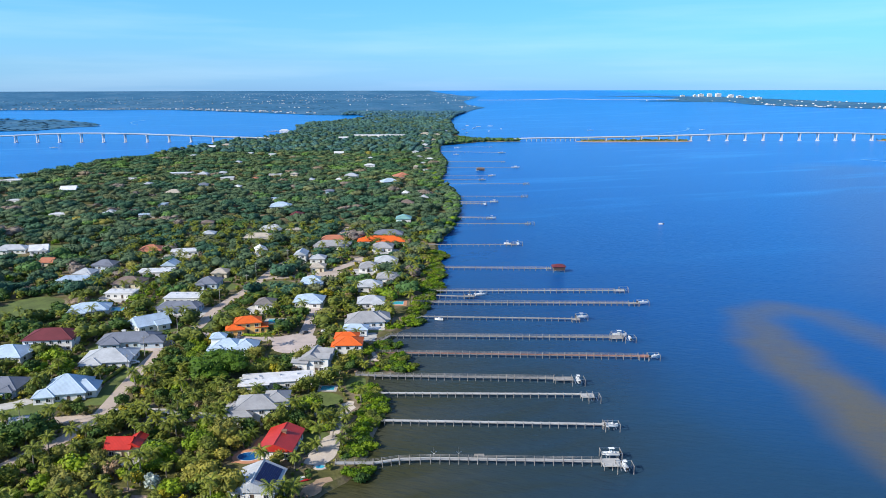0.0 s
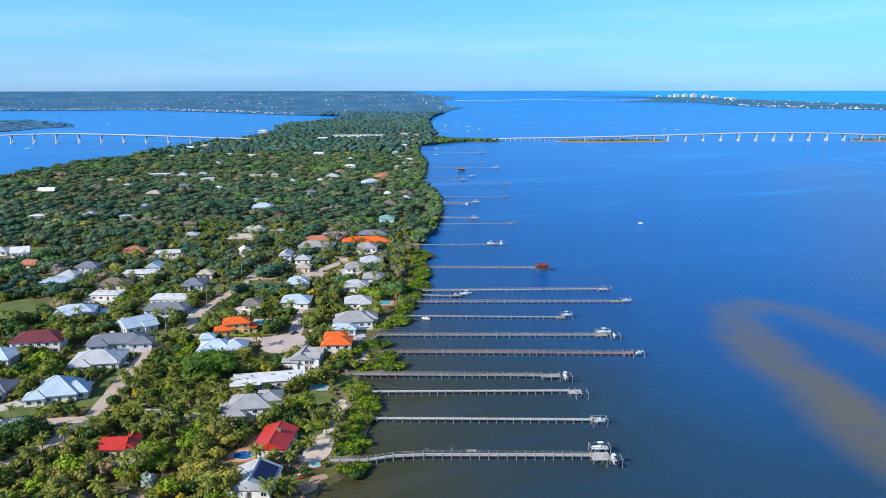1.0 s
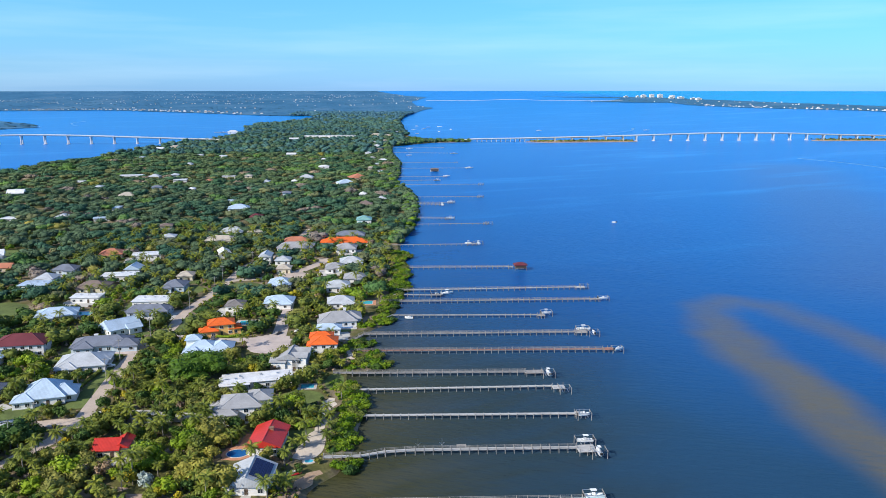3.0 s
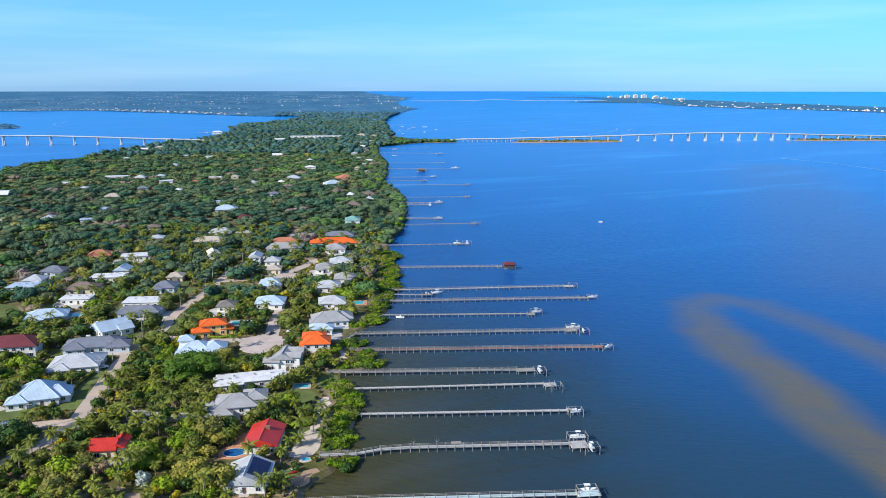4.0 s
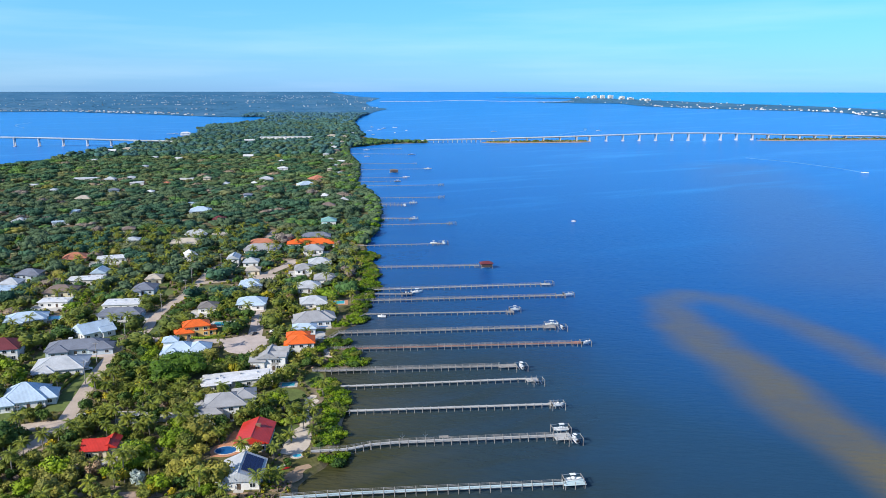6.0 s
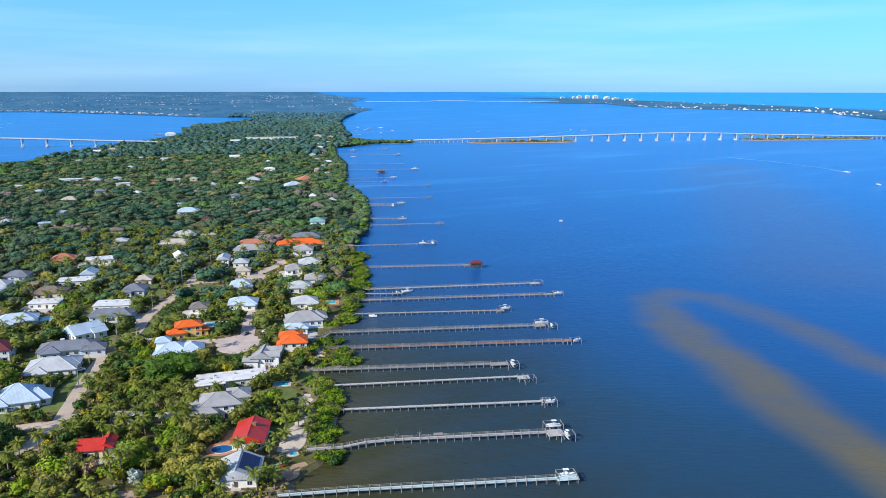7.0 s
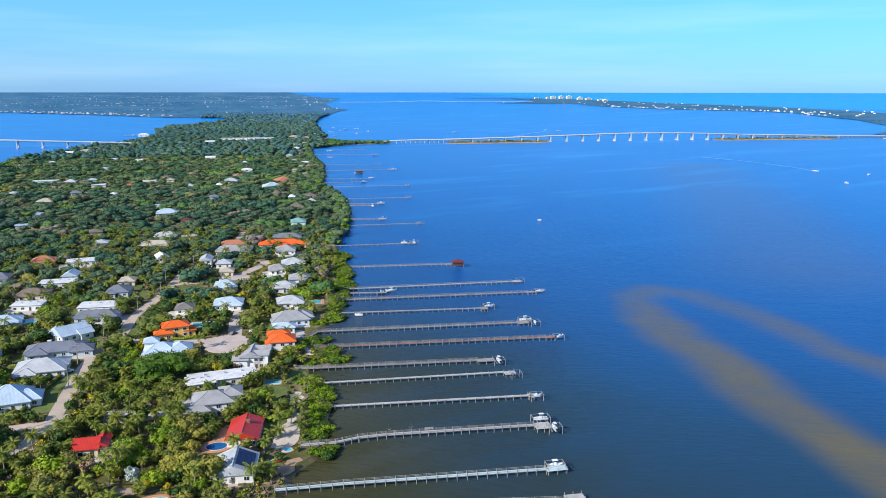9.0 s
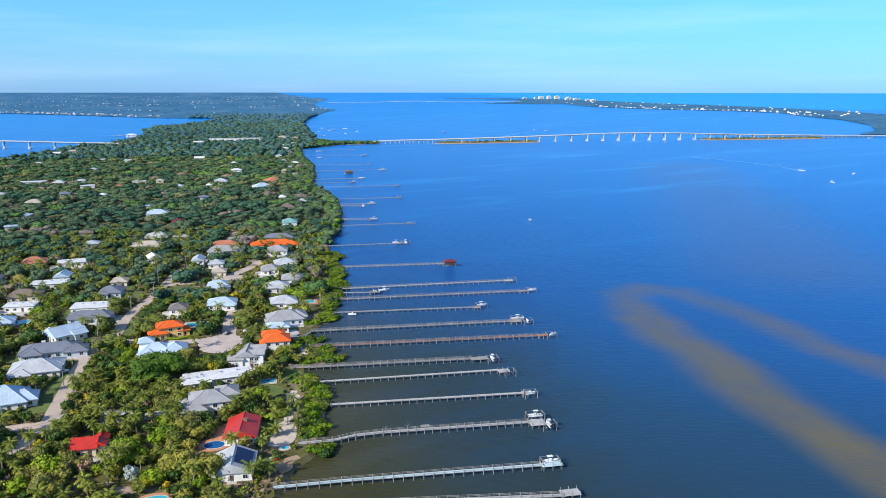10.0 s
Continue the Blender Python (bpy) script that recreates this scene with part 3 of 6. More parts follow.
patch("sand", [(-38.5, 256), (-35, 257), (-33, 264), (-33.5, 270), (-36.5, 271), (-38, 265)], 0.06, sand, SAND_LABEL, "sand")
patch("sand", [(-44, 221), (-36.8, 221), (-34.6, 230), (-34.4, 240), (-39.5, 241), (-41.5, 232), (-44, 228)], 0.06, sand, SAND_LABEL, "sand")
patch("sand", [(-39, 240), (-36.5, 239), (-34.5, 248), (-36, 255), (-37.5, 250)], 0.05, sand, SAND_LABEL, "sand")
patch("sand", rect(-30, 322, 3, 16, 0), 0.05, sand, SAND_LABEL, "sand")
patch("sand", [(-46, 199), (-42, 196), (-38, 203), (-33, 210), (-33.5, 214), (-38, 212), (-42, 206)], 0.04, mud, "bare brown sand at the water's edge", "sand", 1.2)
patch("sand", [(-66, 191), (-52, 187), (-45, 189), (-44, 195), (-52, 198), (-62, 196)], 0.04, mud, "rocky brown bank above the water", "sand", 1.2, False)


for gx, gy, ga, gb, gt in ((-84, 230, 5, 2.2, 10), (-78, 234, 6, 1.6, -20), (-75, 207, 8, 1.8, 12), (-86, 200, 9, 2.2, -6), (-97, 205, 6, 1.6, 8), (-70, 215, 5, 1.5, 20), (-112, 219, 7, 1.6, -10), (-62, 233, 2.5, 6, 10), (-120, 236, 6, 2, 15)):
    patch("mulch", blob(gx, gy, ga, gb, gt), 0.035, mulch, "bare brown mulch between garden plants", "soil", 0.7, False)


def pool(x, y, a, b, turn, water, deck, round_=True, grow=2.0):
    """A garden pool: a paved surround, a coping and the water."""
    thing = empty("swimming_pool", pose(x, y, LAND, 0, 0, turn), "garden swimming pool with a paved surround", "pool", "garden pools")
    shape = (lambda k: blob(0, 0, a + k, b + k, 0, 24)) if round_ else (lambda k: rect(0, 0, 2 * (a + k), 2 * (b + k)))
    for name, k, h, mt in (("deck", grow, 0.12, deck), ("coping", 0.4, 0.2, pool_tile), ("water_surface", 0.0, 0.23, water)):
        bm = bmesh.new()
        lo = [bm.verts.new((px, py, -0.1)) for px, py in shape(k)]
        hi = [bm.verts.new((px, py, h)) for px, py in shape(k)]
        bm.faces.new(hi)
        for i in range(len(lo)):
            bm.faces.new((lo[i], lo[(i + 1) % len(lo)], hi[(i + 1) % len(lo)], hi[i]))
        part(name, bm, mt, thing)
    SHEETS.append(blob(x, y - 3, a + grow, b + grow + 4, turn))


patch("patio", [(-67, 222), (-59.5, 222.5), (-59.2, 240), (-62, 241), (-63, 232), (-67, 230)], 0.07, patio_orange, "terracotta paved patio round the pool", "patio", 0.3)
pool(-62.5, 226, 3.5, 2.8, 0, pool_blue, patio_orange, grow=1.8)
pool(-45.5, 283, 2.6, 1.9, 0, pool_cyan, drive_pale, False, 1.2)
pool(-38.5, 219, 1.4, 1.0, 0, pool_cyan, sand, True, 0.9)
pool(-84, 372, 5.0, 2.6, 0, pool_cyan, drive_pale, False)
pool(-34, 362, 3.4, 3.0, 0, pool_blue, drive_pale, False)
pool(-26, 405, 4.2, 3.0, 0, pool_cyan, patio_orange, False)
pool(-176, 394, 4.5, 3.0, 0, pool_cyan, drive_pale, False)
pool(-78, 191, 5.0, 3.0, 20, pool_cyan, patio_orange, True, 2.0)

SHEETS.append(rect(-54, 196.5, 12, 4))
SHEETS.append(rect(-93, 250, 24, 3))
SHEETS.append(blob(-87, 204, 3.5, 5))
SHEETS.append(blob(-91, 293, 13, 9))
SHEETS.append(rect(-66, 322, 26, 14))
SHEETS.append(rect(-54, 296, 16, 8))

# ---- houses ----
FOOT = []
WIN = {}


def window_mesh(w, h):
    """Frame and pane meshes of one window size, facing -y."""
    if (w, h) not in WIN:
        fr = bmesh.new()
        for x, z, sx, sz in ((0, -h / 2 - 0.06, w + 0.3, 0.12), (0, h / 2 - 0.06, w + 0.3, 0.12), (-w / 2 - 0.06, -h / 2, 0.12, h), (w / 2 + 0.06, -h / 2, 0.12, h), (0, -h / 2, 0.06, h)):
            box(fr, x, -0.04, z, sx, 0.12, sz)
        me = bpy.data.meshes.new("window_frame")
        fr.to_mesh(me)
        fr.free()
        me.materials.append(trim_white)
        gl = bmesh.new()
        box(gl, 0, -0.02, -h / 2 + 0.06, w, 0.06, h - 0.12)
        mg = bpy.data.meshes.new("pane")
        gl.to_mesh(mg)
        gl.free()
        mg.materials.append(glass)
        WIN[w, h] = (me, mg)
    return WIN[w, h]


def hip_roof(w, d, z, rise, over, gable=False, thick=0.25):
    """A closed hip or gable roof over a w by d plan; the ridge follows the longer side."""
    bm = bmesh.new()
    a, b = w / 2 + over, d / 2 + over
    along = w >= d
    k = 0.0 if gable else min(a, b) * 0.95
    ends = ((-a + k, 0), (a - k, 0)) if along else ((0, -b + k), (0, b - k))
    corners = [(-a, -b), (a, -b), (a, b), (-a, b)]
    lo = [bm.verts.new((x, y, z - thick)) for x, y in corners]
    hi = [bm.verts.new((x, y, z)) for x, y in corners]
    r = [bm.verts.new((x, y, z + rise)) for x, y in ends]
    bm.faces.new(lo[::-1])
    for i in range(4):
        bm.faces.new((lo[i], lo[(i + 1) % 4], hi[(i + 1) % 4], hi[i]))
    if along:
        fs = ((hi[0], hi[1], r[1], r[0]), (hi[1], hi[2], r[1]), (hi[2], hi[3], r[0], r[1]), (hi[3], hi[0], r[0]))
    else:
        fs = ((hi[0], hi[1], r[0]), (hi[1], hi[2], r[1], r[0]), (hi[2], hi[3], r[1]), (hi[3], hi[0], r[0], r[1]))
    for q in fs:
        bm.faces.new(q)
    return bm


def ridge_cap(w, d, z, rise, over, gable):
    bm = bmesh.new()
    a, b = w / 2 + over, d / 2 + over
    k = 0.0 if gable else min(a, b) * 0.95
    ends = ((-a + k, 0), (a - k, 0)) if w >= d else ((0, -b + k), (0, b - k))
    top = [Vector((x, y, z + rise)) for x, y in ends]
    if (top[1] - top[0]).length > 0.3:
        beam(bm, top[0], top[1], 0.14)
    if not gable:
        for x, y in ((-a, -b), (a, -b), (a, b), (-a, b)):
            e = min(top, key=lambda p: (p.x - x) ** 2 + (p.y - y) ** 2)
            beam(bm, (x, y, z), e, 0.12)
    return bm


def house(x, y, turn, w, d, roof, colour, storeys, walls=None, wings=None, chimney=None, steep=None):
    """A Florida house: stucco walls, roof with eaves, windows, doors; wings are (dx, dy, w, d, h) of further parts."""
    h = (2.9 if storeys == 1 else 2.65) * storeys + 0.2
    near = y < 620
    walls = walls or {"beige": cream_wall, "brown": cream_wall, "terra": cream_wall, "slate": blue_wall}.get(colour, white_wall)
    if y > 1300:
        h = max(h, 4.4)
    size = {1: "one-storey", 2: "two-storey", 3: "three-storey"}[storeys]
    thing = empty("house", pose(x, y, LAND, 0, 0, turn), f"{size} stucco house with a {ROOF_WORDS[colour]} {roof} roof", "house", "houses on the peninsula")
    FOOT.append((x, y, turn, w, d, h))
    bits = [(0, 0, w, d, h)]
    if wings is not None:
        bits += wings
    elif w > 11 and roof != "flat" and y < 720:
        s = 1 if (int(x) % 2) else -1
        bits.append((s * w * 0.26, -d * 0.40, w * 0.40, d * 0.5, max(2.9, h - (2.4 if storeys > 1 else 0.2))))
        if w > 14:
            bits.append((-s * w * 0.30, d * 0.30, w * 0.45, d * 0.6, max(2.9, h - (1.6 if storeys > 1 else 0.15))))
    for i, (bx, by, bw, bd, bh) in enumerate(bits):
        bm = bmesh.new()
        box(bm, bx, by, -0.3, bw, bd, bh + 0.3)
        box(bm, bx, by, -0.3, bw + 0.16, bd + 0.16, 0.6)
        part("wall", bm, walls, thing)
        rise = min(bw, bd) * (steep or (0.24 if roof == "hip" else 0.30))
        if roof == "flat":
            rb = bmesh.new()
            box(rb, bx, by, bh, bw + 1.2, bd + 1.2, 0.28)
            box(rb, bx + bw * 0.1, by, bh + 0.28, bw * 0.75, bd * 0.8, 0.18)
            bmesh.ops.bevel(rb, geom=rb.edges[:], offset=0.06, segments=1, affect="EDGES")
            roof_ob = part("roof", rb, ROOFS[colour], thing)
            for q in (-0.25, 0.05, 0.3):
                vb = bmesh.new()
                box(vb, bx + q * bw, by + 0.1 * bd, bh + 0.46, 0.9, 0.9, 0.4)
                part("roof_vent", vb, steel, roof_ob)
        else:
            rb = hip_roof(bw, bd, bh + 0.1, rise, 0.7, roof == "gable")
            bmesh.ops.translate(rb, verts=rb.verts, vec=(bx, by, 0))
            roof_ob = part("roof", rb, ROOFS[colour], thing)
            if y < 800:
                cb = ridge_cap(bw, bd, bh + 0.1, rise, 0.7, roof == "gable")
                bmesh.ops.translate(cb, verts=cb.verts, vec=(bx, by, 0))
                part("ridge_cap", cb, ROOFS[colour], roof_ob)
            if roof == "gable":
                e = [(-1, 0), (1, 0)] if bw >= bd else [(0, -1), (0, 1)]
                for ex, ey in e:
                    gb = bmesh.new()
                    if ex:
                        q = [(ex * (bw / 2 - 0.02), -bd / 2, bh), (ex * (bw / 2 - 0.02), bd / 2, bh), (ex * (bw / 2 - 0.02), 0, bh + rise * 0.92)]
                    else:
                        q = [(-bw / 2, ey * (bd / 2 - 0.02), bh), (bw / 2, ey * (bd / 2 - 0.02), bh), (0, ey * (bd / 2 - 0.02), bh + rise * 0.92)]
                    v = [gb.verts.new((px + bx, py + by, pz)) for px, py, pz in q]
                    got = bmesh.ops.extrude_face_region(gb, geom=[gb.faces.new(v)])["geom"]
                    bmesh.ops.translate(gb, verts=[g for g in got if isinstance(g, bmesh.types.BMVert)], vec=(-0.2 * ex, -0.2 * ey, 0))
                    bmesh.ops.recalc_face_normals(gb, faces=gb.faces)
                    part("gable_wall", gb, walls, thing)
        # windows, storey by storey, on the front and both sides
        levels = 1 if bh < 5.0 else (2 if bh < 8 else 3)
        ww, wh = (1.5, 1.4) if near else (2.2, 1.4)
        fm, pm = window_mesh(ww, wh)
        gap = 3.4 if near else 9.0
        for lv in range(levels):
            zc = 1.5 + lv * 2.7
            nx = max(1, int(bw / gap))
            for q in range(nx):
                if lv == 0 and i == 0 and q == nx // 2:
                    continue
                m = pose(bx - bw / 2 + (q + 0.5) * bw / nx, by - bd / 2, zc)
                wo = share("window", fm, thing, m)
                share("pane", pm, wo, Matrix())
            if not near:
                continue
            ny = max(1, int(bd / (gap * 1.4)))
            for q in range(ny):
                for sgn in (-1, 1):
                    m = pose(bx + sgn * bw / 2, by - bd / 2 + (q + 0.5) * bd / ny, zc, 0, 0, 90 * sgn)
                    wo = share("window", fm, thing, m)
                    share("pane", pm, wo, Matrix())
    db = bmesh.new()
    nx = max(1, int(w / (3.4 if near else 9.0)))
    dx = -w / 2 + (nx // 2 + 0.5) * w / nx
    box(db, dx, -d / 2 - 0.03, 0.02, 1.1, 0.1, 2.1)
    door = part("door", db, dark_door, thing)
    kb = bmesh.new()
    box(kb, dx + 0.42, -d / 2 - 0.12, 1.0, 0.06, 0.08, 0.16)
    part("door_handle", kb, steel, door)
    if near:
        pb = bmesh.new()
        box(pb, dx, -d / 2 - 0.9, -0.25, 3.0, 1.8, 0.3)
        part("doorstep", pb, drive_pale, thing)
    if chimney:
        cb = bmesh.new()
        box(cb, chimney[0], chimney[1], h, 1.5, 1.0, chimney[2])
        box(cb, chimney[0], chimney[1], h + chimney[2], 1.8, 1.3, 0.25)
        part("chimney", cb, chimney[3], thing)
    return thing


house(-54.5, 205.5, -3, 12.4, 13, "gable", "pale", 1, wings=[], steep=0.24)
house(-53.2, 232, -4, 10.4, 15.6, "gable", "red", 1, wings=[], chimney=(0.9, 1.0, 2.7, brick_red), steep=0.22)
house(-104.6, 229, 2, 7.4, 7.0, "gable", "red", 1, cream_wall, [(4.4, 1.6, 3.8, 7.4, 3.3)], steep=0.36)
# a white roof: the blue of its sky-lit slope is put into the colour
house(-145.5, 278, 12, 15.5, 15, "hip", "blue", 1, wings=[(6.8, -1.0, 9, 9, 2.9), (-6.5, -6, 7, 6, 2.9)], steep=0.34)
house(-66.5, 257, 6, 14.5, 12, "hip", "grey", 2, wings=[(-6, -5, 9, 8, 4.2), (6.5, 2.5, 8, 9, 6.4), (-8.5, 3, 6, 8, 3.0)])
house(-66, 287, 10, 27, 10, "flat", "white", 1, wings=[(-9, -2, 11, 9, 2.8)])
house(-54.5, 306, -6, 9, 11, "gable", "grey", 2, wings=[(4.4, -3.2, 6, 4.6, 6.4), (4.4, 3.0, 6, 4.6, 6.6), (-4.5, -4.0, 6, 4.5, 4.4), (-5.6, 2, 3.6, 5, 3.2)], steep=0.28)
house(-42, 324, 2, 11.5, 10, "hip", "orange", 2, wings=[(-1.5, 8, 10, 7, 5.6), (-5, 3, 5, 8, 3.2)])
house(-95, 356, 14, 12, 9, "hip", "orange", 2, yellow_wall, [(-6, -3, 8, 7, 3.2), (6.5, -1, 5, 6, 3.0)])
house(-97, 326, 6, 14, 12, "hip", "blue", 1, wings=[(-4.0, 3.5, 6, 6, 6.6), (8.5, -1, 10, 11, 3.2), (-3.5, -5.0, 8, 7, 3.0)], steep=0.28)
house(-38.5, 367, 6, 18, 13, "hip", "grey", 1, wings=[(7, 3, 9, 11, 3.0), (-6, -4, 8, 7, 2.9)], chimney=(3.5, 3.0, 4.0, white_wall), steep=0.28)
house(-42, 352, 0, 11, 7, "hip", "blue", 1)
house(-39, 400, 4, 14, 12, "hip", "pale", 1)
house(-43, 435, 4, 13.5, 12, "hip", "pale", 1)
house(-48, 484, 0, 11.4, 11, "hip", "grey", 1)
house(-33.5, 455, 0, 13, 12, "hip", "grey", 1)
house(-38, 500, 4, 14.5, 13, "hip", "pale", 1)
house(-44, 546, 0, 14.3, 13, "hip", "grey", 1)
house(-78, 444, 0, 13.2, 13, "hip", "blue", 1)
house(-73, 403, 0, 15.1, 12, "hip", "blue", 1)
house(-96, 398, 0, 9.1, 10, "hip", "dark", 1)
house(-179, 334, 6, 21.1, 14, "hip", "maroon", 2, wings=[])
house(-145, 337, 8, 25, 12, "hip", "slate", 1, wings=[(11, -3, 10, 9, 2.9), (-7, -4, 8, 8, 2.9)], chimney=(-3, 2, 3.0, white_wall))
house(-144, 312, 8, 19.6, 15, "hip", "pale", 1)
house(-190, 318, 0, 16.0, 14, "hip", "blue", 1)
house(-145, 362, 40, 15.0, 12, "gable", "blue", 1)
house(-171, 281, 0, 13.6, 12, "hip", "slate", 1)
house(-186, 386, 16, 18.9, 13, "hip", "blue", 1)
house(-144, 411, 0, 19.2, 12, "flat", "white", 1)
house(-140, 391, 0, 20.8, 10, "hip", "slate", 1)
house(-140, 443, 0, 12.3, 13, "hip", "slate", 1)
house(-188, 444, 0, 16.2, 12, "hip", "brown", 1)
house(-183, 420, 0, 15.5, 9, "flat", "white", 1)
house(-225, 451, 0, 15.4, 12, "flat", "blue", 1)
house(-225, 467, 0, 11.3, 11, "hip", "pale", 1)
house(-223, 491, 0, 14.1, 11, "hip", "slate", 1)
house(-182, 471, 4, 20.3, 11, "flat", "white", 1)
house(-179, 489, 0, 9.1, 10, "gable", "blue", 1)
house(-184, 533, 12, 18.8, 12, "flat", "white", 1)
house(-210, 538, 8, 15.1, 13, "hip", "terra", 1)
house(-312, 541, 8, 20.8, 11, "hip", "pale", 1)
house(-291, 538, 20, 11.5, 11, "gable", "white", 1)
house(-264, 498, 0, 8.2, 8, "gable", "terra", 1)
house(-140, 468, 0, 9.3, 10, "hip", "beige", 1)
house(-131, 537, 20, 7.2, 11, "gable", "white", 1)
house(-97, 511, 0, 7.6, 12, "gable", "pale", 2)
house(-85, 508, 0, 9.8, 10, "hip", "pale", 1)
house(-81, 483, 0, 8.6, 9, "hip", "beige", 1)
house(-82, 553, 0, 25.2, 13, "hip", "grey", 1)
house(-84, 577, 0, 17.7, 10, "hip", "terra", 1)
house(-47, 572, 0, 30, 11, "hip", "orange", 1, wings=[(13, -4, 11, 10, 2.9), (-12, -5, 10, 9, 3.4), (1, -5, 8, 8, 2.8)])
house(-43, 597, 0, 22, 12, "hip", "slate", 1)
house(-34, 657, 0, 12.4, 14, "hip", "teal", 2)
house(-141, 621, 0, 17.5, 13, "hip", "pale", 1)
house(-143, 584, 0, 22.6, 12, "hip", "beige", 1)
house(-160, 746, 6, 19.8, 15, "hip", "blue", 1)
house(-134, 693, 0, 10.2, 13, "hip", "maroon", 1)
house(-175, 797, 0, 11.7, 10, "flat", "blue", 1)
house(-66, 946, 20, 20.4, 16, "hip", "blue", 1)
house(-53, 1002, 20, 21.6, 22, "hip", "terra", 1)
house(-33, 1190, 0, 15.3, 12, "flat", "white", 1, steep=0.2)
house(-20, 804, 0, 9.3, 12, "hip", "pale", 1)
house(-36, 763, 0, 14.3, 14, "hip", "brown", 1)
house(-41, 840, 0, 8.5, 12, "hip", "white", 1)
house(-354, 699, 0, 16.9, 13, "flat", "white", 1)
house(-431, 875, 10, 16.8, 13, "gable", "white", 1)
house(-551, 972, 0, 28.8, 14, "flat", "white", 1)
house(-446, 789, 0, 13.0, 11, "flat", "white", 1)
house(-404, 982, 0, 15.2, 12, "flat", "white", 1)
house(-360, 1049, 8, 30.2, 14, "flat", "white", 1)
house(-325, 1034, 0, 14.0, 13, "hip", "pale", 1)
house(-281, 993, 10, 16.3, 13, "flat", "white", 1)
house(-226, 1032, 0, 16.7, 13, "flat", "white", 1)
house(-184, 1362, 0, 16.2, 12, "gable", "white", 1, steep=0.2)
house(-120, 1270, 0, 10.9, 12, "hip", "white", 1, steep=0.2)
house(-273, 695, 18, 14.0, 10, "flat", "blue", 1)
house(-311, 705, 0, 11.1, 12, "hip", "pale", 1)
house(-301, 849, 0, 16.8, 13, "hip", "beige", 1)
house(-121, 1010, 0, 17.5, 15, "hip", "pale", 1)
house(-343, 1365, 0, 9.1, 12, "flat", "white", 1, steep=0.2)
house(-298, 1341, 0, 11.8, 12, "flat", "white", 1, steep=0.2)
house(-456, 1515, 0, 15.2, 12, "gable", "white", 1, steep=0.2)
house(-430, 1321, 0, 7.4, 12, "flat", "white", 1, steep=0.2)
house(-228, 1772, 12, 21.1, 12, "gable", "white", 2, steep=0.2)
house(-151, 1850, 0, 121.8, 12, "flat", "white", 3, steep=0.2)
house(-49, 1383, 0, 10.4, 12, "hip", "pale", 1, steep=0.2)
house(-36, 1566, 0, 10.1, 12, "hip", "white", 1, steep=0.2)
house(-15, 1899, 0, 16.3, 12, "hip", "beige", 2, steep=0.2)
house(-243, 898, 0, 8.0, 10, "hip", "white", 1)
house(-241, 979, 0, 8.7, 12, "hip", "terra", 1)
house(-281, 759, 0, 7.0, 12, "flat", "blue", 1)
house(-132, 971, 0, 7.0, 12, "hip", "white", 1)
house(-167, 966, 0, 8.4, 12, "hip", "pale", 1)
house(-122, 616, 0, 11.8, 10, "flat", "beige", 1)
house(-147, 247, 20, 7, 6, "hip", "pale", 1)
house(-160, 240, 10, 10, 8, "hip", "slate", 1)

for k, (hx, hy) in enumerate(((-24, 1075), (-38, 1130), (-22, 1255), (-40, 1300), (-30, 1470), (-42, 1660), (-20, 1720), (10, 2060), (-6, 2140), (-30, 2230))):
    house(hx, hy, k * 13 % 20, 9 + k % 3 * 2, 9, "hip", ("pale", "beige", "white", "grey", "brown")[k % 5], 1, steep=0.2)
house(-428, 2085, 10, 26, 14, "hip", "white", 2)
house(-43, 1940, -11, 21.6, 13, "hip", "beige", 2, steep=0.2)
house(-108, 1128, 4, 15.1, 10, "hip", "white", 2, steep=0.2)
house(-125, 839, 7, 9.0, 10, "hip", "slate", 2, steep=0.2)
house(-197, 1012, 1, 9.0, 10, "hip", "beige", 2, steep=0.2)
house(-435, 1548, 5, 18.4, 13, "hip", "beige", 2, steep=0.2)
house(-317, 1184, -4, 9.0, 10, "hip", "pale", 2, steep=0.2)
house(-297, 1029, 8, 10.7, 10, "hip", "pale", 2, steep=0.2)
house(-352, 907, -1, 9.0, 10, "hip", "pale", 2, steep=0.2)
house(-283, 899, 13, 10.7, 10, "hip", "slate", 2, steep=0.2)
house(-199, 636, 14, 9.4, 10, "hip", "brown", 2, steep=0.2)
house(-183, 587, 4, 9.0, 10, "hip", "pale", 2, steep=0.2)

# solar panels, low on the sunny slope of the grey metal roof
def solar_array(x, y, turn, w, d, top, pitch):
    thing = empty("solar_array", pose(x, y, top, 0, pitch, turn), "dark blue solar panels on a grey metal roof", "solar panel")
    nx, ny = 5, 5
    for i in range(nx):
        for j in range(ny):
            if i == nx - 1 and j == 0:
                continue
            bm = bmesh.new()
            box(bm, (i + 0.5) * w / nx - w / 2, (j + 0.5) * d / ny - d / 2, 0.05, w / nx - 0.05, d / ny - 0.05, 0.06)
            part("panel", bm, panel_blue, thing)


solar_array(-51.2, 205.6, -3, 5.9, 10.6, LAND + 4.85, math.degrees(math.atan(0.24 * 12.4 / 6.9)))


# gardens round the houses of the middle streets
for i, (gx, gy, turn, gw, gd, gh) in enumerate(FOOT[:]):
    if 335 < gy < 565 and i % 3 != 0:
        patch("lawn", rect(gx + (3 if i % 2 else -3), gy - 5, gw + 3, gd + 5, turn), 0.02 + 0.004 * (i % 3), (lawn_mat, lawn_mat, drive_pale)[i % 3], "front garden of grass beside a house" if i % 3 != 2 else "pale paved yard beside a house", "yard", 1.0)
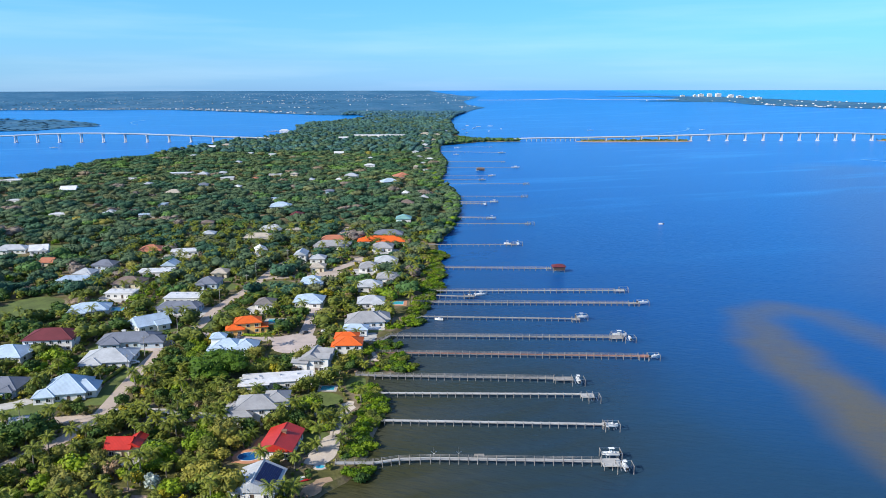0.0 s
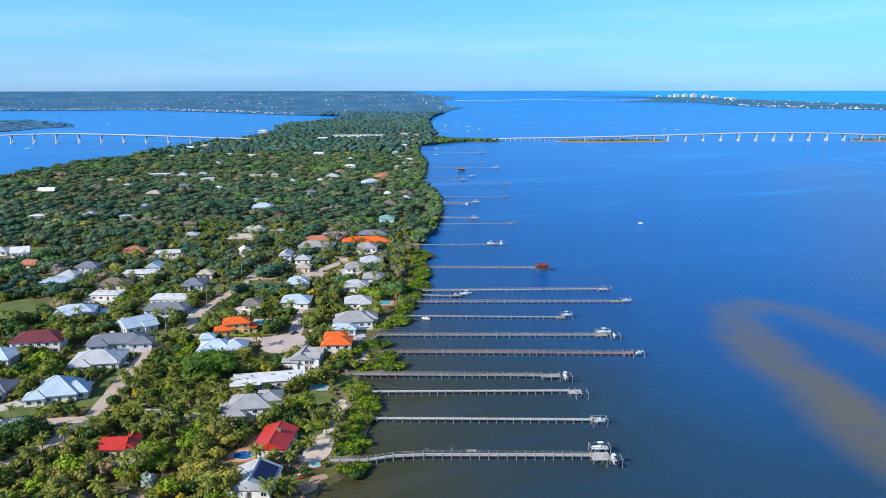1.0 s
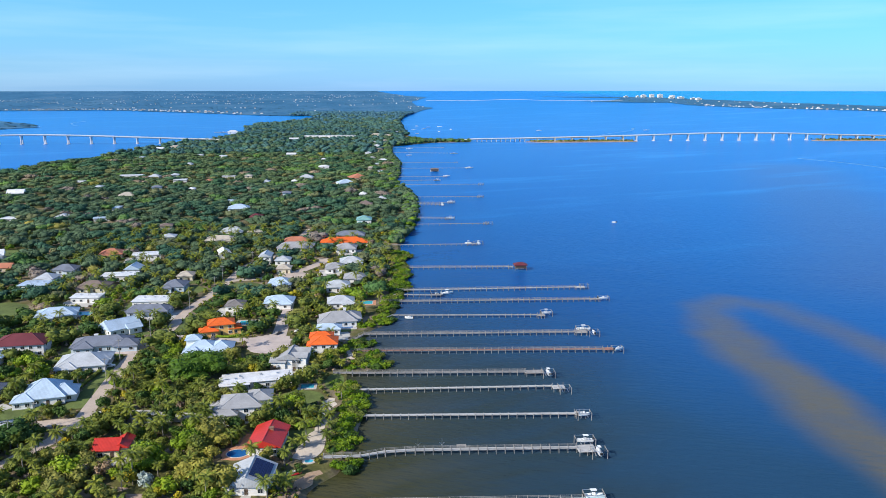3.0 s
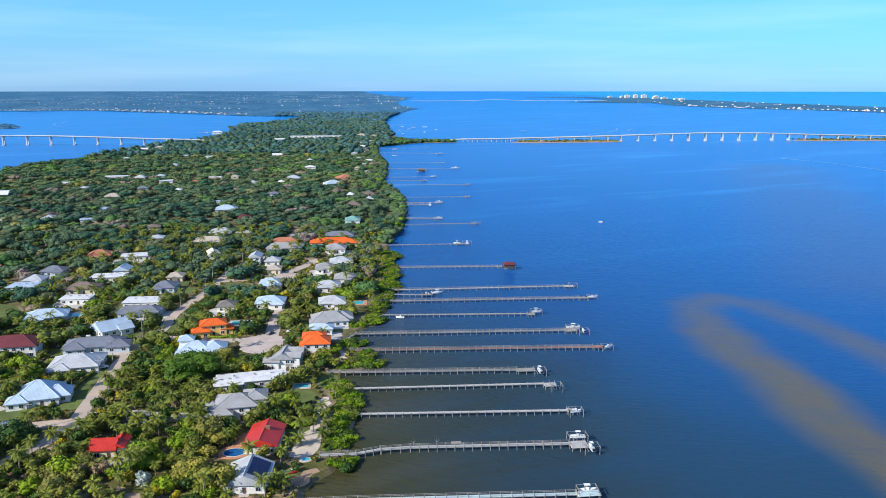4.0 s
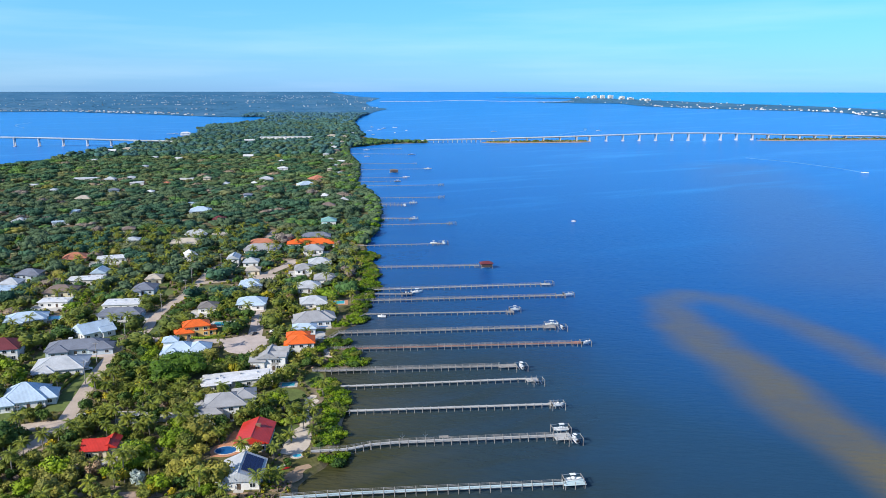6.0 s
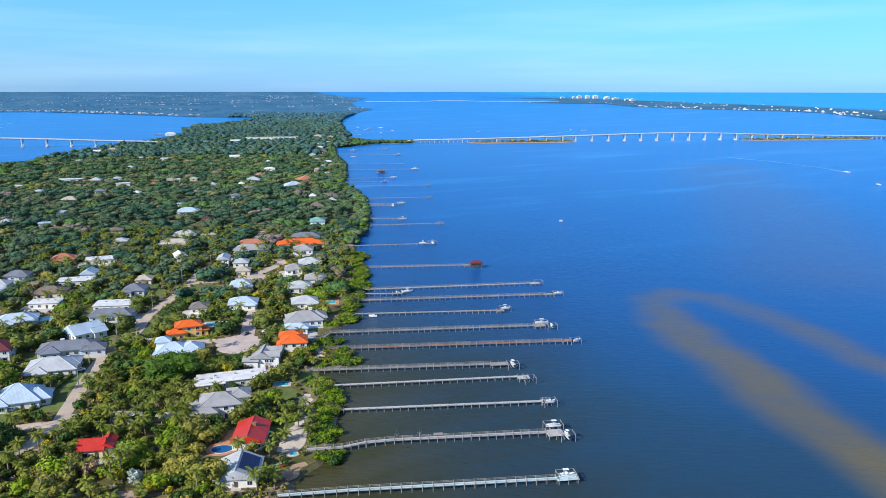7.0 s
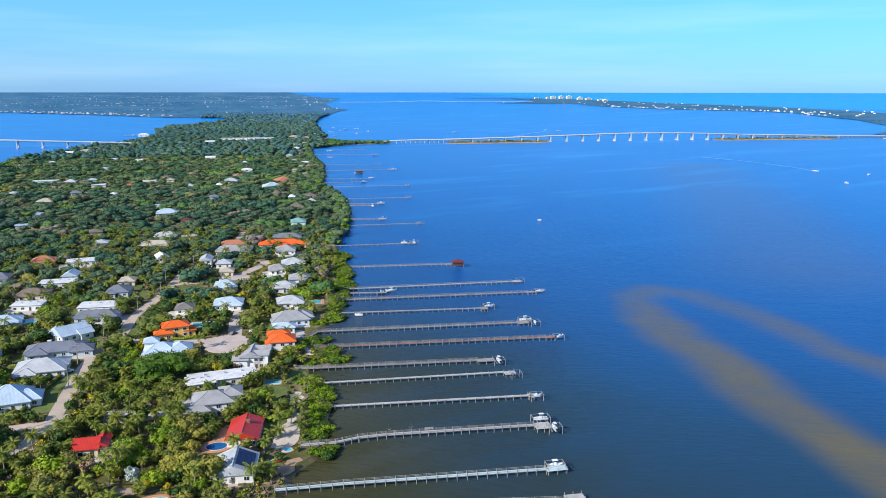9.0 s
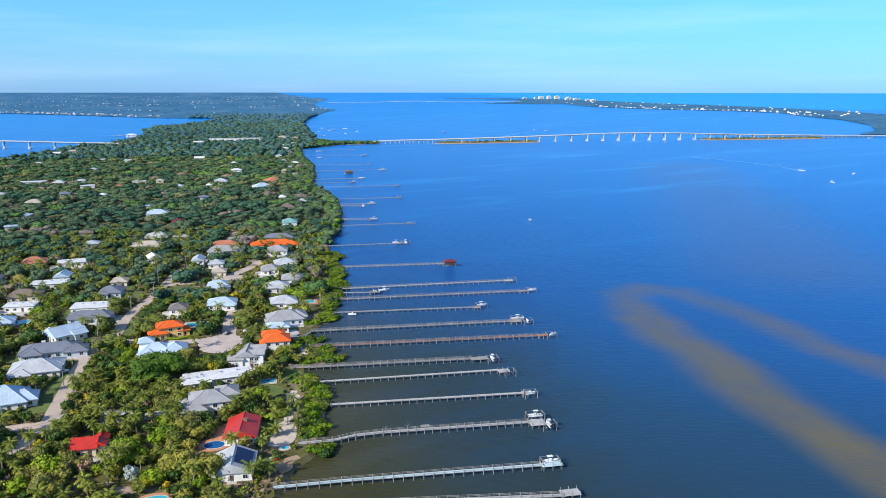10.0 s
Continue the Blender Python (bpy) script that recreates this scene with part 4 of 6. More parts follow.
patch("pavement", blob(-72, 472, 9, 9), 0.09, asphalt, "pale asphalt where two streets meet", "pavement")

# ---- docks ----
def piling_mesh(top, r):
    bm = bmesh.new()
    post(bm, 0, 0, -1.5, top, r * 0.85, r * 0.78, 8)
    post(bm, 0, 0, top, top + 0.12, r * 0.92, 0.02, 8)
    me = bpy.data.meshes.new("piling")
    bm.to_mesh(me)
    bm.free()
    me.materials.append(pile_wood)
    return me


PILE = {True: piling_mesh(2.55, 0.14), False: piling_mesh(1.9, 0.14)}
TALL_PILE = piling_mesh(2.9, 0.16)


def dock(line, width=1.7, rail=True, boards=None, gap=3.2, label="long weathered wooden dock on pilings", head=None):
    """A walkway on pilings along a line; head = (length, width) of the platform at its end."""
    boards, width = boards or wood_pale, width * 0.8
    if head:
        head = (head[0], head[1] * 0.72, head[2])
    thing = empty("dock", pose(line[0][0], line[0][1], 0), label, "dock", "docks along the shore")
    ox, oy = line[0]
    deck = bmesh.new()
    caps = bmesh.new()
    box(caps, 0, 0, 1.12, 0.2, width + 0.3, 0.24)
    cap = bpy.data.meshes.new("cap_beam")
    caps.to_mesh(cap)
    caps.free()
    cap.materials.append(wood_grey)
    for (ax, ay), (bx, by) in zip(line, line[1:]):
        v = Vector((bx - ax, by - ay, 0))
        turn = math.degrees(math.atan2(v.y, v.x))
        n = max(1, round(v.length / gap))
        u = v / n
        side = Vector((-v.y, v.x, 0)).normalized() * width / 2
        for s in (-0.8, 0.8):
            c = Vector((ax - ox, ay - oy, 0)) + v / 2 + side * s
            under = bmesh.new()
            box(under, c.x, c.y, 1.36, v.length, 0.12, 0.25, turn)
            part("stringer", under, wood_grey, thing)
        for i in range(n + 1):
            c = Vector((ax - ox, ay - oy, 0)) + u * i
            if ay < 330:
                share("cap_beam", cap, thing, pose(c.x, c.y, 0, 0, 0, turn))
            for s in (-1, 1):
                m = pose(c.x + side.x * s * 1.06, c.y + side.y * s * 1.06, 0)
                share("piling", PILE[rail], thing, m)
        if rail:
            for s in (-1.06, 1.06):
                a, b = Vector((ax - ox, ay - oy, 0)) + side * s, Vector((bx - ox, by - oy, 0)) + side * s
                for z in (2.48, 2.1):
                    c = (a + b) / 2
                    hand = bmesh.new()
                    box(hand, c.x, c.y, z, v.length, 0.07, 0.06, turn)
                    part("handrail", hand, wood_grey, thing)
    rows = []
    for i, (ax, ay) in enumerate(line):
        p0, p1 = line[max(i - 1, 0)], line[min(i + 1, len(line) - 1)]
        v = Vector((p1[0] - p0[0], p1[1] - p0[1], 0)).normalized() * width / 2
        rows.append([deck.verts.new((ax - ox + sx, ay - oy + sy, z)) for sx, sy, z in ((-v.y, v.x, 1.61), (v.y, -v.x, 1.61), (v.y, -v.x, 1.70), (-v.y, v.x, 1.70))])
    for a, b in zip(rows, rows[1:]):
        for i in range(4):
            deck.faces.new((a[i], b[i], b[(i + 1) % 4], a[(i + 1) % 4]))
    deck.faces.new(rows[0])
    deck.faces.new(rows[-1][::-1])
    bmesh.ops.recalc_face_normals(deck, faces=deck.faces)
    part("deck", deck, boards, thing)
    if head:
        ex, ey = line[-1][0] - ox, line[-1][1] - oy
        pb = bmesh.new()
        box(pb, ex + head[0] / 2, ey + head[2], 1.42, head[0], head[1], 0.3)
        bmesh.ops.bevel(pb, geom=pb.edges[:], offset=0.04, segments=1, affect="EDGES")
        part("platform", pb, boards, thing)
        for a in (0.06, 0.5, 0.94):
            for s in (-0.47, 0.47):
                share("piling", PILE[True], thing, pose(ex + head[0] * a, ey + head[2] + head[1] * s, 0))
    return thing


def boat_lift(x, y, turn=0, length=6.5, width=3.6, roofed=None):
    """Four tall pilings with cradle beams, and a canopy where there is one."""
    thing = empty("boat_lift", pose(x, y, 0, 0, 0, turn), "boat lift with tall pilings and aluminium beams" if not roofed else "boat house with a dark red roof on pilings", "boat lift", "boat lifts")
    for a in (-0.5, 0.5):
        for b in (-0.5, 0.5):
            share("piling", TALL_PILE, thing, pose(a * length, b * width, 0))
        bm = bmesh.new()
        box(bm, a * length, 0, 2.62, 0.18, width + 0.4, 0.16)
        part("top_beam", bm, wood_grey, thing)
        bm = bmesh.new()
        box(bm, a * length * 0.5, 0, 1.05, 0.22, width - 0.3, 0.25)
        part("cradle_beam", bm, steel, thing)
    for b in (-0.5, 0.5):
        bm = bmesh.new()
        box(bm, 0, b * width, 2.80, length, 0.12, 0.10)
        part("side_beam", bm, steel, thing)
    if roofed:
        rb = hip_roof(length + 1.0, width + 1.0, 3.9, 1.4, 0.3)
        part("roof", rb, roofed, thing)
        for b in (-0.5, 0.5):
            wb = bmesh.new()
            box(wb, 0, b * width, 1.4, length, 0.15, 2.3)
            part("side_wall", wb, dark_door, thing)
    return thing


def boat(x, y, z, turn, length=7.0, top="ttop", hull=None):
    """An open motor boat: flared hull, cockpit, console, windscreen, T-top and outboards."""
    thing = empty("motor_boat", pose(x, y, z, 0, 0, turn), "white motor boat with a hard top and outboards" if top else "small open white motor boat", "boat", "boats")
    hull, length = hull or boat_white, length * (0.85 if y < 700 else 1.0)
    bm = bmesh.new()
    rings = []
    wid = length * 0.32
    for i in range(9):
        k = i / 8
        xx = -length / 2 + k * length
        b = wid / 2 * (1 - max(0, (k - 0.45) / 0.55) ** 2.2)
        keel, sheer = 0.0 + 0.5 * max(0, k - 0.6) ** 1.5 * 2, 0.95 + 0.45 * k * k
        row = [(xx, 0, keel), (xx, b * 0.75, keel + 0.22), (xx, b, sheer), (xx, b * 0.86, sheer + 0.03), (xx, b * 0.8, 0.62 + 0.4 * k * k if k < 0.7 else sheer + 0.02),
               (xx, -b * 0.8, 0.62 + 0.4 * k * k if k < 0.7 else sheer + 0.02), (xx, -b * 0.86, sheer + 0.03), (xx, -b, sheer), (xx, -b * 0.75, keel + 0.22)]
        rings.append([bm.verts.new(p) for p in row])
    for a, b in zip(rings, rings[1:]):
        for i in range(9):
            bm.faces.new((a[i], b[i], b[(i + 1) % 9], a[(i + 1) % 9]))
    bm.faces.new(rings[0])
    bm.faces.new(rings[-1][::-1])
    bmesh.ops.remove_doubles(bm, verts=bm.verts, dist=0.01)
    bmesh.ops.recalc_face_normals(bm, faces=bm.faces)
    part("hull", bm, hull, thing)
    cb = bmesh.new()
    box(cb, 0, 0, 0.6, length * 0.16, wid * 0.34, 1.1)
    box(cb, -length * 0.2, 0, 0.6, length * 0.08, wid * 0.5, 0.75)
    bmesh.ops.bevel(cb, geom=cb.edges[:], offset=0.06, segments=2, affect="EDGES")
    part("console", cb, boat_white, thing)
    wb = bmesh.new()
    box(wb, length * 0.07, 0, 1.7, 0.06, wid * 0.32, 0.5)
    part("windscreen", wb, glass, thing)
    for s in (-0.3, 0.3):
        ob = bmesh.new()
        box(ob, -length / 2 - 0.3, s * wid * 0.6, 0.75, 0.6, 0.42, 0.7)
        box(ob, -length / 2 - 0.25, s * wid * 0.6, -0.1, 0.25, 0.14, 0.9)
        bmesh.ops.bevel(ob, geom=ob.edges[:], offset=0.05, segments=1, affect="EDGES")
        part("outboard_motor", ob, boat_white if length > 6 else black_rubber, thing)
    if top:
        tb = bmesh.new()
        box(tb, -length * 0.03, 0, 2.55, length * 0.34, wid * 0.72, 0.09)
        bmesh.ops.bevel(tb, geom=tb.edges[:], offset=0.03, segments=1, affect="EDGES")
        part("hard_top", tb, boat_white if top == "ttop" else canvas_dark, thing)
        for a in (-0.14, 0.08):
            for s in (-0.28, 0.28):
                pb = bmesh.new()
                beam(pb, (length * a, s * wid * 0.7, 0.8), (length * a, s * wid, 2.56), 0.035)
                part("top_leg", pb, steel, thing)
    return thing


dock([(-42, 192), (-21, 192), (44, 189.5)], 1.8, True, deck_aqua, 3.3, "long dock with pale aqua decking and low posts", (7, 4.5, 0))
dock([(-46, 180), (3, 175), (44, 170)], 1.8, True, wood_pale, 3.2, "long weathered wooden dock on pilings", (6, 5, 1))
dock([(-34, 221), (-22, 221), (-14, 223.4), (-4, 224), (50, 222)], 1.9, True, wood_pale, 3.0, "long railed wooden dock with a bend and fishing lights", (6, 7, -1))
dock([(-30, 253), (56, 249)], 1.7, False, wood_pale, 3.1, "long low dock with pale boards", (4, 4, 0))
dock([(-29, 281), (-24, 277.5), (53, 276)], 1.6, False, wood_pale, 3.2, "long low dock with pale boards", (5, 5, -1.5))
dock([(-36, 297), (-28, 296), (45, 292.5)], 1.9, True, wood_grey, 3.2, "long grey weathered dock with handrails", (8, 5, -0.5))
dock([(-30, 324), (86, 318.5)], 1.9, True, wood_red, 3.2, "very long dock with reddish boards", (5, 4, 0))
dock([(-33, 333), (-25, 348), (79, 344.5)], 1.9, True, wood_grey, 3.2, "long grey weathered dock with handrails", (6, 6, 0))
dock([(-22, 366), (-11, 379), (66, 374.5)], 1.5, False, wood_grey, 3.4, "long narrow grey dock on pilings", (4, 4, -1))
dock([(-18, 406), (102, 403)], 1.8, True, wood_grey, 3.2, "very long grey dock with handrails", (6, 4, 0))
dock([(-8, 430), (100, 430)], 1.6, True, wood_pale, 3.4, "very long pale dock with handrails", (6, 5, 0))
dock([(-12, 421), (12, 418)], 1.5, False, wood_grey, 3.4, "short grey dock with boats alongside", (6, 3, 0))
dock([(-10, 478), (0, 489), (68, 486)], 1.5, True, wood_grey, 3.6, "long dock leading to a red-roofed boat house", (3, 4, 0))
dock([(-10, 565), (48, 565)], 1.4, False, wood_grey, 4, "long narrow dock with a boat lift", (8, 4, 0))
dock([(3, 655), (72, 656)], 1.3, False, wood_grey, 5, "slender old grey dock on thin pilings", (5, 5, 0))
dock([(6, 690), (40, 685)], 1.6, True, wood_grey, 4, "short dock with a boat at its end", (5, 5, 0))
dock([(9, 778), (40, 772)], 1.6, True, wood_grey, 4, "short dock with a boat at its end", (5, 5, 0))
dock([(9, 790), (50, 786)], 1.6, False, wood_grey, 4, "short dock with a boat lift", (5, 5, 0))
dock([(8, 829), (86, 828)], 1.3, False, wood_grey, 5, "slender old grey dock on thin pilings", (6, 5, 0))
dock([(0, 941), (100, 939)], 1.3, False, wood_grey, 6, "slender old grey dock on thin pilings", (6, 5, 0))
dock([(-3, 983), (48, 988)], 1.3, False, wood_grey, 6, "slender old grey dock on thin pilings", (5, 5, 0))
dock([(-3, 1029), (62, 1028)], 1.3, False, wood_grey, 6, "slender old grey dock on thin pilings", (5, 5, 0))
dock([(-2, 1142), (105, 1140)], 1.4, False, wood_grey, 6, "slender old grey dock on thin pilings", (8, 6, 0))
dock([(-4, 1233), (95, 1231)], 1.3, False, wood_grey, 7, "slender old grey dock on thin pilings", (6, 6, 0))
dock([(-8, 1437), (104, 1412)], 1.4, False, wood_grey, 7, "slender old grey dock on thin pilings", (8, 8, 0))
dock([(-10, 1550), (95, 1548)], 1.3, False, wood_grey, 7, "slender old grey dock on thin pilings", (6, 6, 0))
dock([(-418, 2120), (-445, 2130), (-490, 2150)], 3.0, False, wood_grey, 9, "old jetty on the river bank", (16, 10, 0))
boat(-470, 2165, 0.2, 30, 16, "ttop")
boat(-1010, 2555, 0.1, -60, 15, None)
boat(-1100, 2480, 0.1, 10, 16, "ttop")
boat_lift(47.5, 190.8, 0, 6, 3.4)
boat(47.5, 190.8, 1.15, 0, 6.6, "ttop")
boat_lift(54, 226.5, 0, 6.5, 3.8)
boat(54, 226.5, 1.15, 180, 6.5, "ttop")
boat_lift(56.5, 218, 0, 5, 3.6)
boat(56.5, 218, 1.15, 95, 5.5, "ttop")
boat_lift(59, 247.5, 0, 5, 3.4)
boat(59, 247.5, 1.15, 0, 5.0, None)
boat_lift(57.5, 272, 0, 4.5, 4)
boat_lift(54.5, 289.5, 0, 5, 4)
boat(54.5, 290, 1.15, 95, 6.5, "ttop")
boat_lift(92.5, 317.5, 0, 5, 3.4)
boat(93, 317.5, 1.15, 20, 5.5, None)
boat_lift(84, 348, 0, 6.5, 3.6)
boat(84, 348, 1.15, 180, 7.5, "ttop")
boat_lift(88, 342, 0, 5, 4)
boat(88, 342, 1.15, 90, 5.5, None)
boat_lift(71.5, 377, 0, 6, 3.6)
boat(71.5, 377, 1.15, 0, 6.5, "ttop")
boat_lift(110, 403.5, 0, 6, 3.4)
boat(110, 403.5, 1.15, 0, 7.0, None)
boat_lift(106, 431.5, 0, 5, 3.6)
boat(15, 422, 0.1, 175, 8.0, "canvas", boat_navy)
boat(22, 425, 0.1, 10, 8.0, "ttop")
boat(-1, 540, 0.1, 180, 6.0, None)
boat(-2, 376.5, 0.1, 175, 5.0, None)
boat_lift(75.5, 483, 0, 7.5, 5, ROOFS["maroon"])
boat(75.5, 483, 0.4, 0, 6.0, None)
boat_lift(57, 567, 0, 7, 4.5)
boat(57, 567, 1.15, 90, 7.5, "ttop")
boat(49, 567, 1.15, 180, 6.0, "ttop")
boat_lift(77, 655, 0, 6, 5)
boat(45, 685, 1.0, 0, 8, "ttop")
boat_lift(45, 685, 0, 7, 4)
boat(43, 771, 1.0, 90, 8, "ttop")
boat(54, 787, 1.0, 0, 8, "ttop")
boat_lift(54, 787, 0, 7, 4)
boat_lift(90, 828, 0, 6, 5)
boat_lift(104, 939, 0, 6, 5)
boat(191, 657, 0.1, 175, 4.5, None)
boat(55, 1105, 0.1, 0, 12, "ttop")
boat_lift(55, 1105, 0, 11, 8, ROOFS["brown"])
boat(110, 1142, 1.0, 0, 12, "ttop")
boat(52, 990, 0.2, 0, 9, "ttop")
boat(68, 1040, 0.2, 0, 9, None)
boat(110, 1412, 0.2, 0, 14, "ttop")
boat(25, 1380, 0.2, 0, 10, None)
boat(30, 1530, 0.2, 0, 12, "ttop")
boat(744, 1012, 0.1, -60, 10, None)
boat(683, 867, 0.1, 90, 8, "ttop")
boat(788, 953, 0.1, 30, 9, "ttop")
boat(-789, 1557, 0.1, 0, 16, "ttop")
boat(420, 2180, 0.1, 0, 16, "ttop")
boat(1440, 1690, 0.1, 0, 14, "ttop")
boat(740, 2190, 0.1, 0, 16, "ttop")
for k, (bx, by) in enumerate(((62, 2250), (95, 2310), (130, 2150), (78, 2480), (150, 2440), (112, 2400), (64, 2060), (172, 2260), (-372, 2140), (-402, 2180))):
    boat(bx, by, 0.1, 40 * k, 15, "ttop" if k % 2 else None)

# fishing lights and a bench on the bent dock
for lx in (-3.0, 5.0):
    lamp_post = empty("dock_lamp", pose(lx, 224.9, 1.7), "slim dock lamp on a forked post", "lamp", "dock lamps")
    bm = bmesh.new()
    post(bm, 0, 0, 0, 3.2, 0.05, 0.04)
    part("post", bm, steel, lamp_post)
    for s in (-1, 1):
        bm = bmesh.new()
        beam(bm, (0, 0, 1.0), (s * 0.7, 0, 1.7), 0.05)
        box(bm, s * 0.72, 0, 1.66, 0.3, 0.14, 0.1)
        part("lamp_head", bm, steel, lamp_post)
bench = empty("dock_bench", pose(11.5, 224.5, 1.72), "grey wooden bench with a back on the dock", "bench")
bm = bmesh.new()
box(bm, 0, 0, 0.4, 3.2, 0.5, 0.08)
part("seat", bm, wood_grey, bench)
bm = bmesh.new()
box(bm, 0, 0.28, 0.45, 3.2, 0.08, 0.55)
part("backrest", bm, wood_grey, bench)
for s in (-1.4, 1.4):
    bm = bmesh.new()
    box(bm, s, 0, 0, 0.1, 0.5, 0.4)
    part("leg", bm, wood_grey, bench)

# ---- bridges ----
def bridge(name, line, width, piers, label, pier_gap):
    """A girder bridge whose deck follows line (x, y, z); piers are pairs of columns with a cap on a footing."""
    thing = empty("bridge", pose(line[0][0], line[0][1], 0), label, "bridge")
    ox, oy = line[0][0], line[0][1]
    pts = [Vector((q[0] - ox, q[1] - oy, q[2])) for q in line]
    fine = []
    for i in range(len(pts) - 1):
        a, b, c, d = pts[max(i - 1, 0)], pts[i], pts[i + 1], pts[min(i + 2, len(pts) - 1)]
        for k in range(8):
            t = k / 8
            fine.append(0.5 * (2 * b + (c - a) * t + (2 * a - 5 * b + 4 * c - d) * t * t + (3 * b - a - 3 * c + d) * t ** 3))
    fine.append(pts[-1])
    half = width / 2

    def run(section, mt, part_name):
        bm = bmesh.new()
        rows = [[bm.verts.new((p.x, p.y + s, p.z + h)) for s, h in section] for p in fine]
        n = len(section)
        for a, b in zip(rows, rows[1:]):
            for i in range(n):
                bm.faces.new((a[i], b[i], b[(i + 1) % n], a[(i + 1) % n]))
        bm.faces.new(rows[0])
        bm.faces.new(rows[-1])
        bmesh.ops.recalc_face_normals(bm, faces=bm.faces)
        part(part_name, bm, mt, thing)

    run([(-half, -0.4), (half, -0.4), (half, 0), (-half, 0)], concrete, "deck")
    run([(-half - 0.15, -0.1), (-half + 0.15, -0.1), (-half + 0.15, 0.95), (-half - 0.15, 0.95)], concrete, "parapet")
    run([(half - 0.15, -0.1), (half + 0.15, -0.1), (half + 0.15, 0.95), (half - 0.15, 0.95)], concrete, "parapet")
    for s in (-0.6, 0.0, 0.6):
        run([(s * half - 0.3, -2.0), (s * half + 0.3, -2.0), (s * half + 0.3, -0.4), (s * half - 0.3, -0.4)], concrete, "girder")
    for px in piers:
        k = min(range(len(fine)), key=lambda i: abs(fine[i].x + ox - px))
        a = fine[k]
        j = min(k + 1, len(fine) - 1) if a.x + ox < px else max(k - 1, 0)
        b = fine[j]
        t = 0 if abs(b.x - a.x) < 1e-6 else (px - ox - a.x) / (b.x - a.x)
        z, yy = a.z + (b.z - a.z) * t, a.y + (b.y - a.y) * t
        bm = bmesh.new()
        big = z > 9
        if big:
            box(bm, px - ox, yy, -1.0, 4.2, width * 0.95, 2.2)
            for s in (-0.3, 0.3):
                box(bm, px - ox, yy + s * width, 1.2, 2.0, 2.2, max(z - 4.8, 0.5))
            box(bm, px - ox, yy, z - 3.6, 2.6, width * 0.95, 1.6)
        else:
            for s in (-0.4, -0.15, 0.15, 0.4):
                box(bm, px - ox, yy + s * width, -1.0, 0.9, 0.9, z - 1.2)
            box(bm, px - ox, yy, z - 2.9, 1.3, width * 0.95, 0.9)
        part("pier", bm, concrete, thing)
    return thing


bridge("east", [(150, 1738, 3.0), (188, 1738, 6.5), (300, 1738, 7.8), (470, 1738, 11.0), (600, 1738, 14.2), (725, 1738, 17.3), (800, 1738, 18.0), (870, 1738, 17.4), (927, 1738, 16.6), (1020, 1738, 13.6), (1150, 1738, 10.5), (1312, 1738, 7.1), (1481, 1738, 4.2), (1560, 1738, 3.0)], 13,
       [190 + 11 * i for i in range(11)] + [330, 370, 410, 450, 490, 530] + [562 + 41 * i for i in range(11)] + [1013 + 41 * i for i in range(8)] + [1340 + 13 * i for i in range(12)], "long concrete causeway bridge with a raised middle", 41)
bridge("west", [(-1500, 1720, 7.0), (-1200, 1722, 9.0), (-992, 1725, 14.8), (-903, 1725, 18.6), (-804, 1725, 20.6), (-713, 1725, 19.4), (-612, 1725, 16.4), (-486, 1725, 11.8), (-410, 1725, 9.4), (-330, 1725, 4.0)], 13,
       [-958 - 49 * i for i in range(1, 10)] + [-958 + 49.2 * i for i in range(11)], "concrete river bridge arching over the channel", 49)
# far causeway near the horizon
fb = empty("far_causeway", Matrix(), "thin pale causeway bridge near the horizon", "bridge")
bm = bmesh.new()
for i in range(60):
    a = i / 60
    p, q = far(350 + 1900 * a, 7350, 6 + 10 * math.exp(-((a - 0.42) / 0.12) ** 2)), far(350 + 1900 * (a + 1 / 60), 7350, 6)
    box(bm, (p.x + q.x) / 2, (p.y + q.y) / 2, p.z, (q - p).length + 0.5, 6, 1.4)
part("deck", bm, concrete, fb)

# ---- trees ----
def in_sheet(x, y, reach=0.0):
    """On a road, lawn or sand, or so near to its south or side that a crown would cover it."""
    hit = np.zeros(x.shape, bool)
    for s in SHEETS:
        hit |= inside(s, x, y)
        if reach:
            for dx, dy in ((-0.8, 0), (0.8, 0), (0, 0.8), (0, 1.8), (-0.6, 1.2), (0.6, 1.2)):
                hit |= inside(s, x + dx * reach, y + dy * reach)
    return hit


def near_house(x, y, front, side):
    """True where a tall crown would stand in a house or hide it from the south."""
    hit = np.zeros(x.shape, bool)
    for hx, hy, turn, w, d, h in FOOT:
        c, s = math.cos(radians(turn)), math.sin(radians(turn))
        u, v = (x - hx) * c + (y - hy) * s, -(x - hx) * s + (y - hy) * c
        hit |= (abs(u) < w / 2 + side) & (v < d / 2 + side) & (v > -d / 2 - front)
    return hit


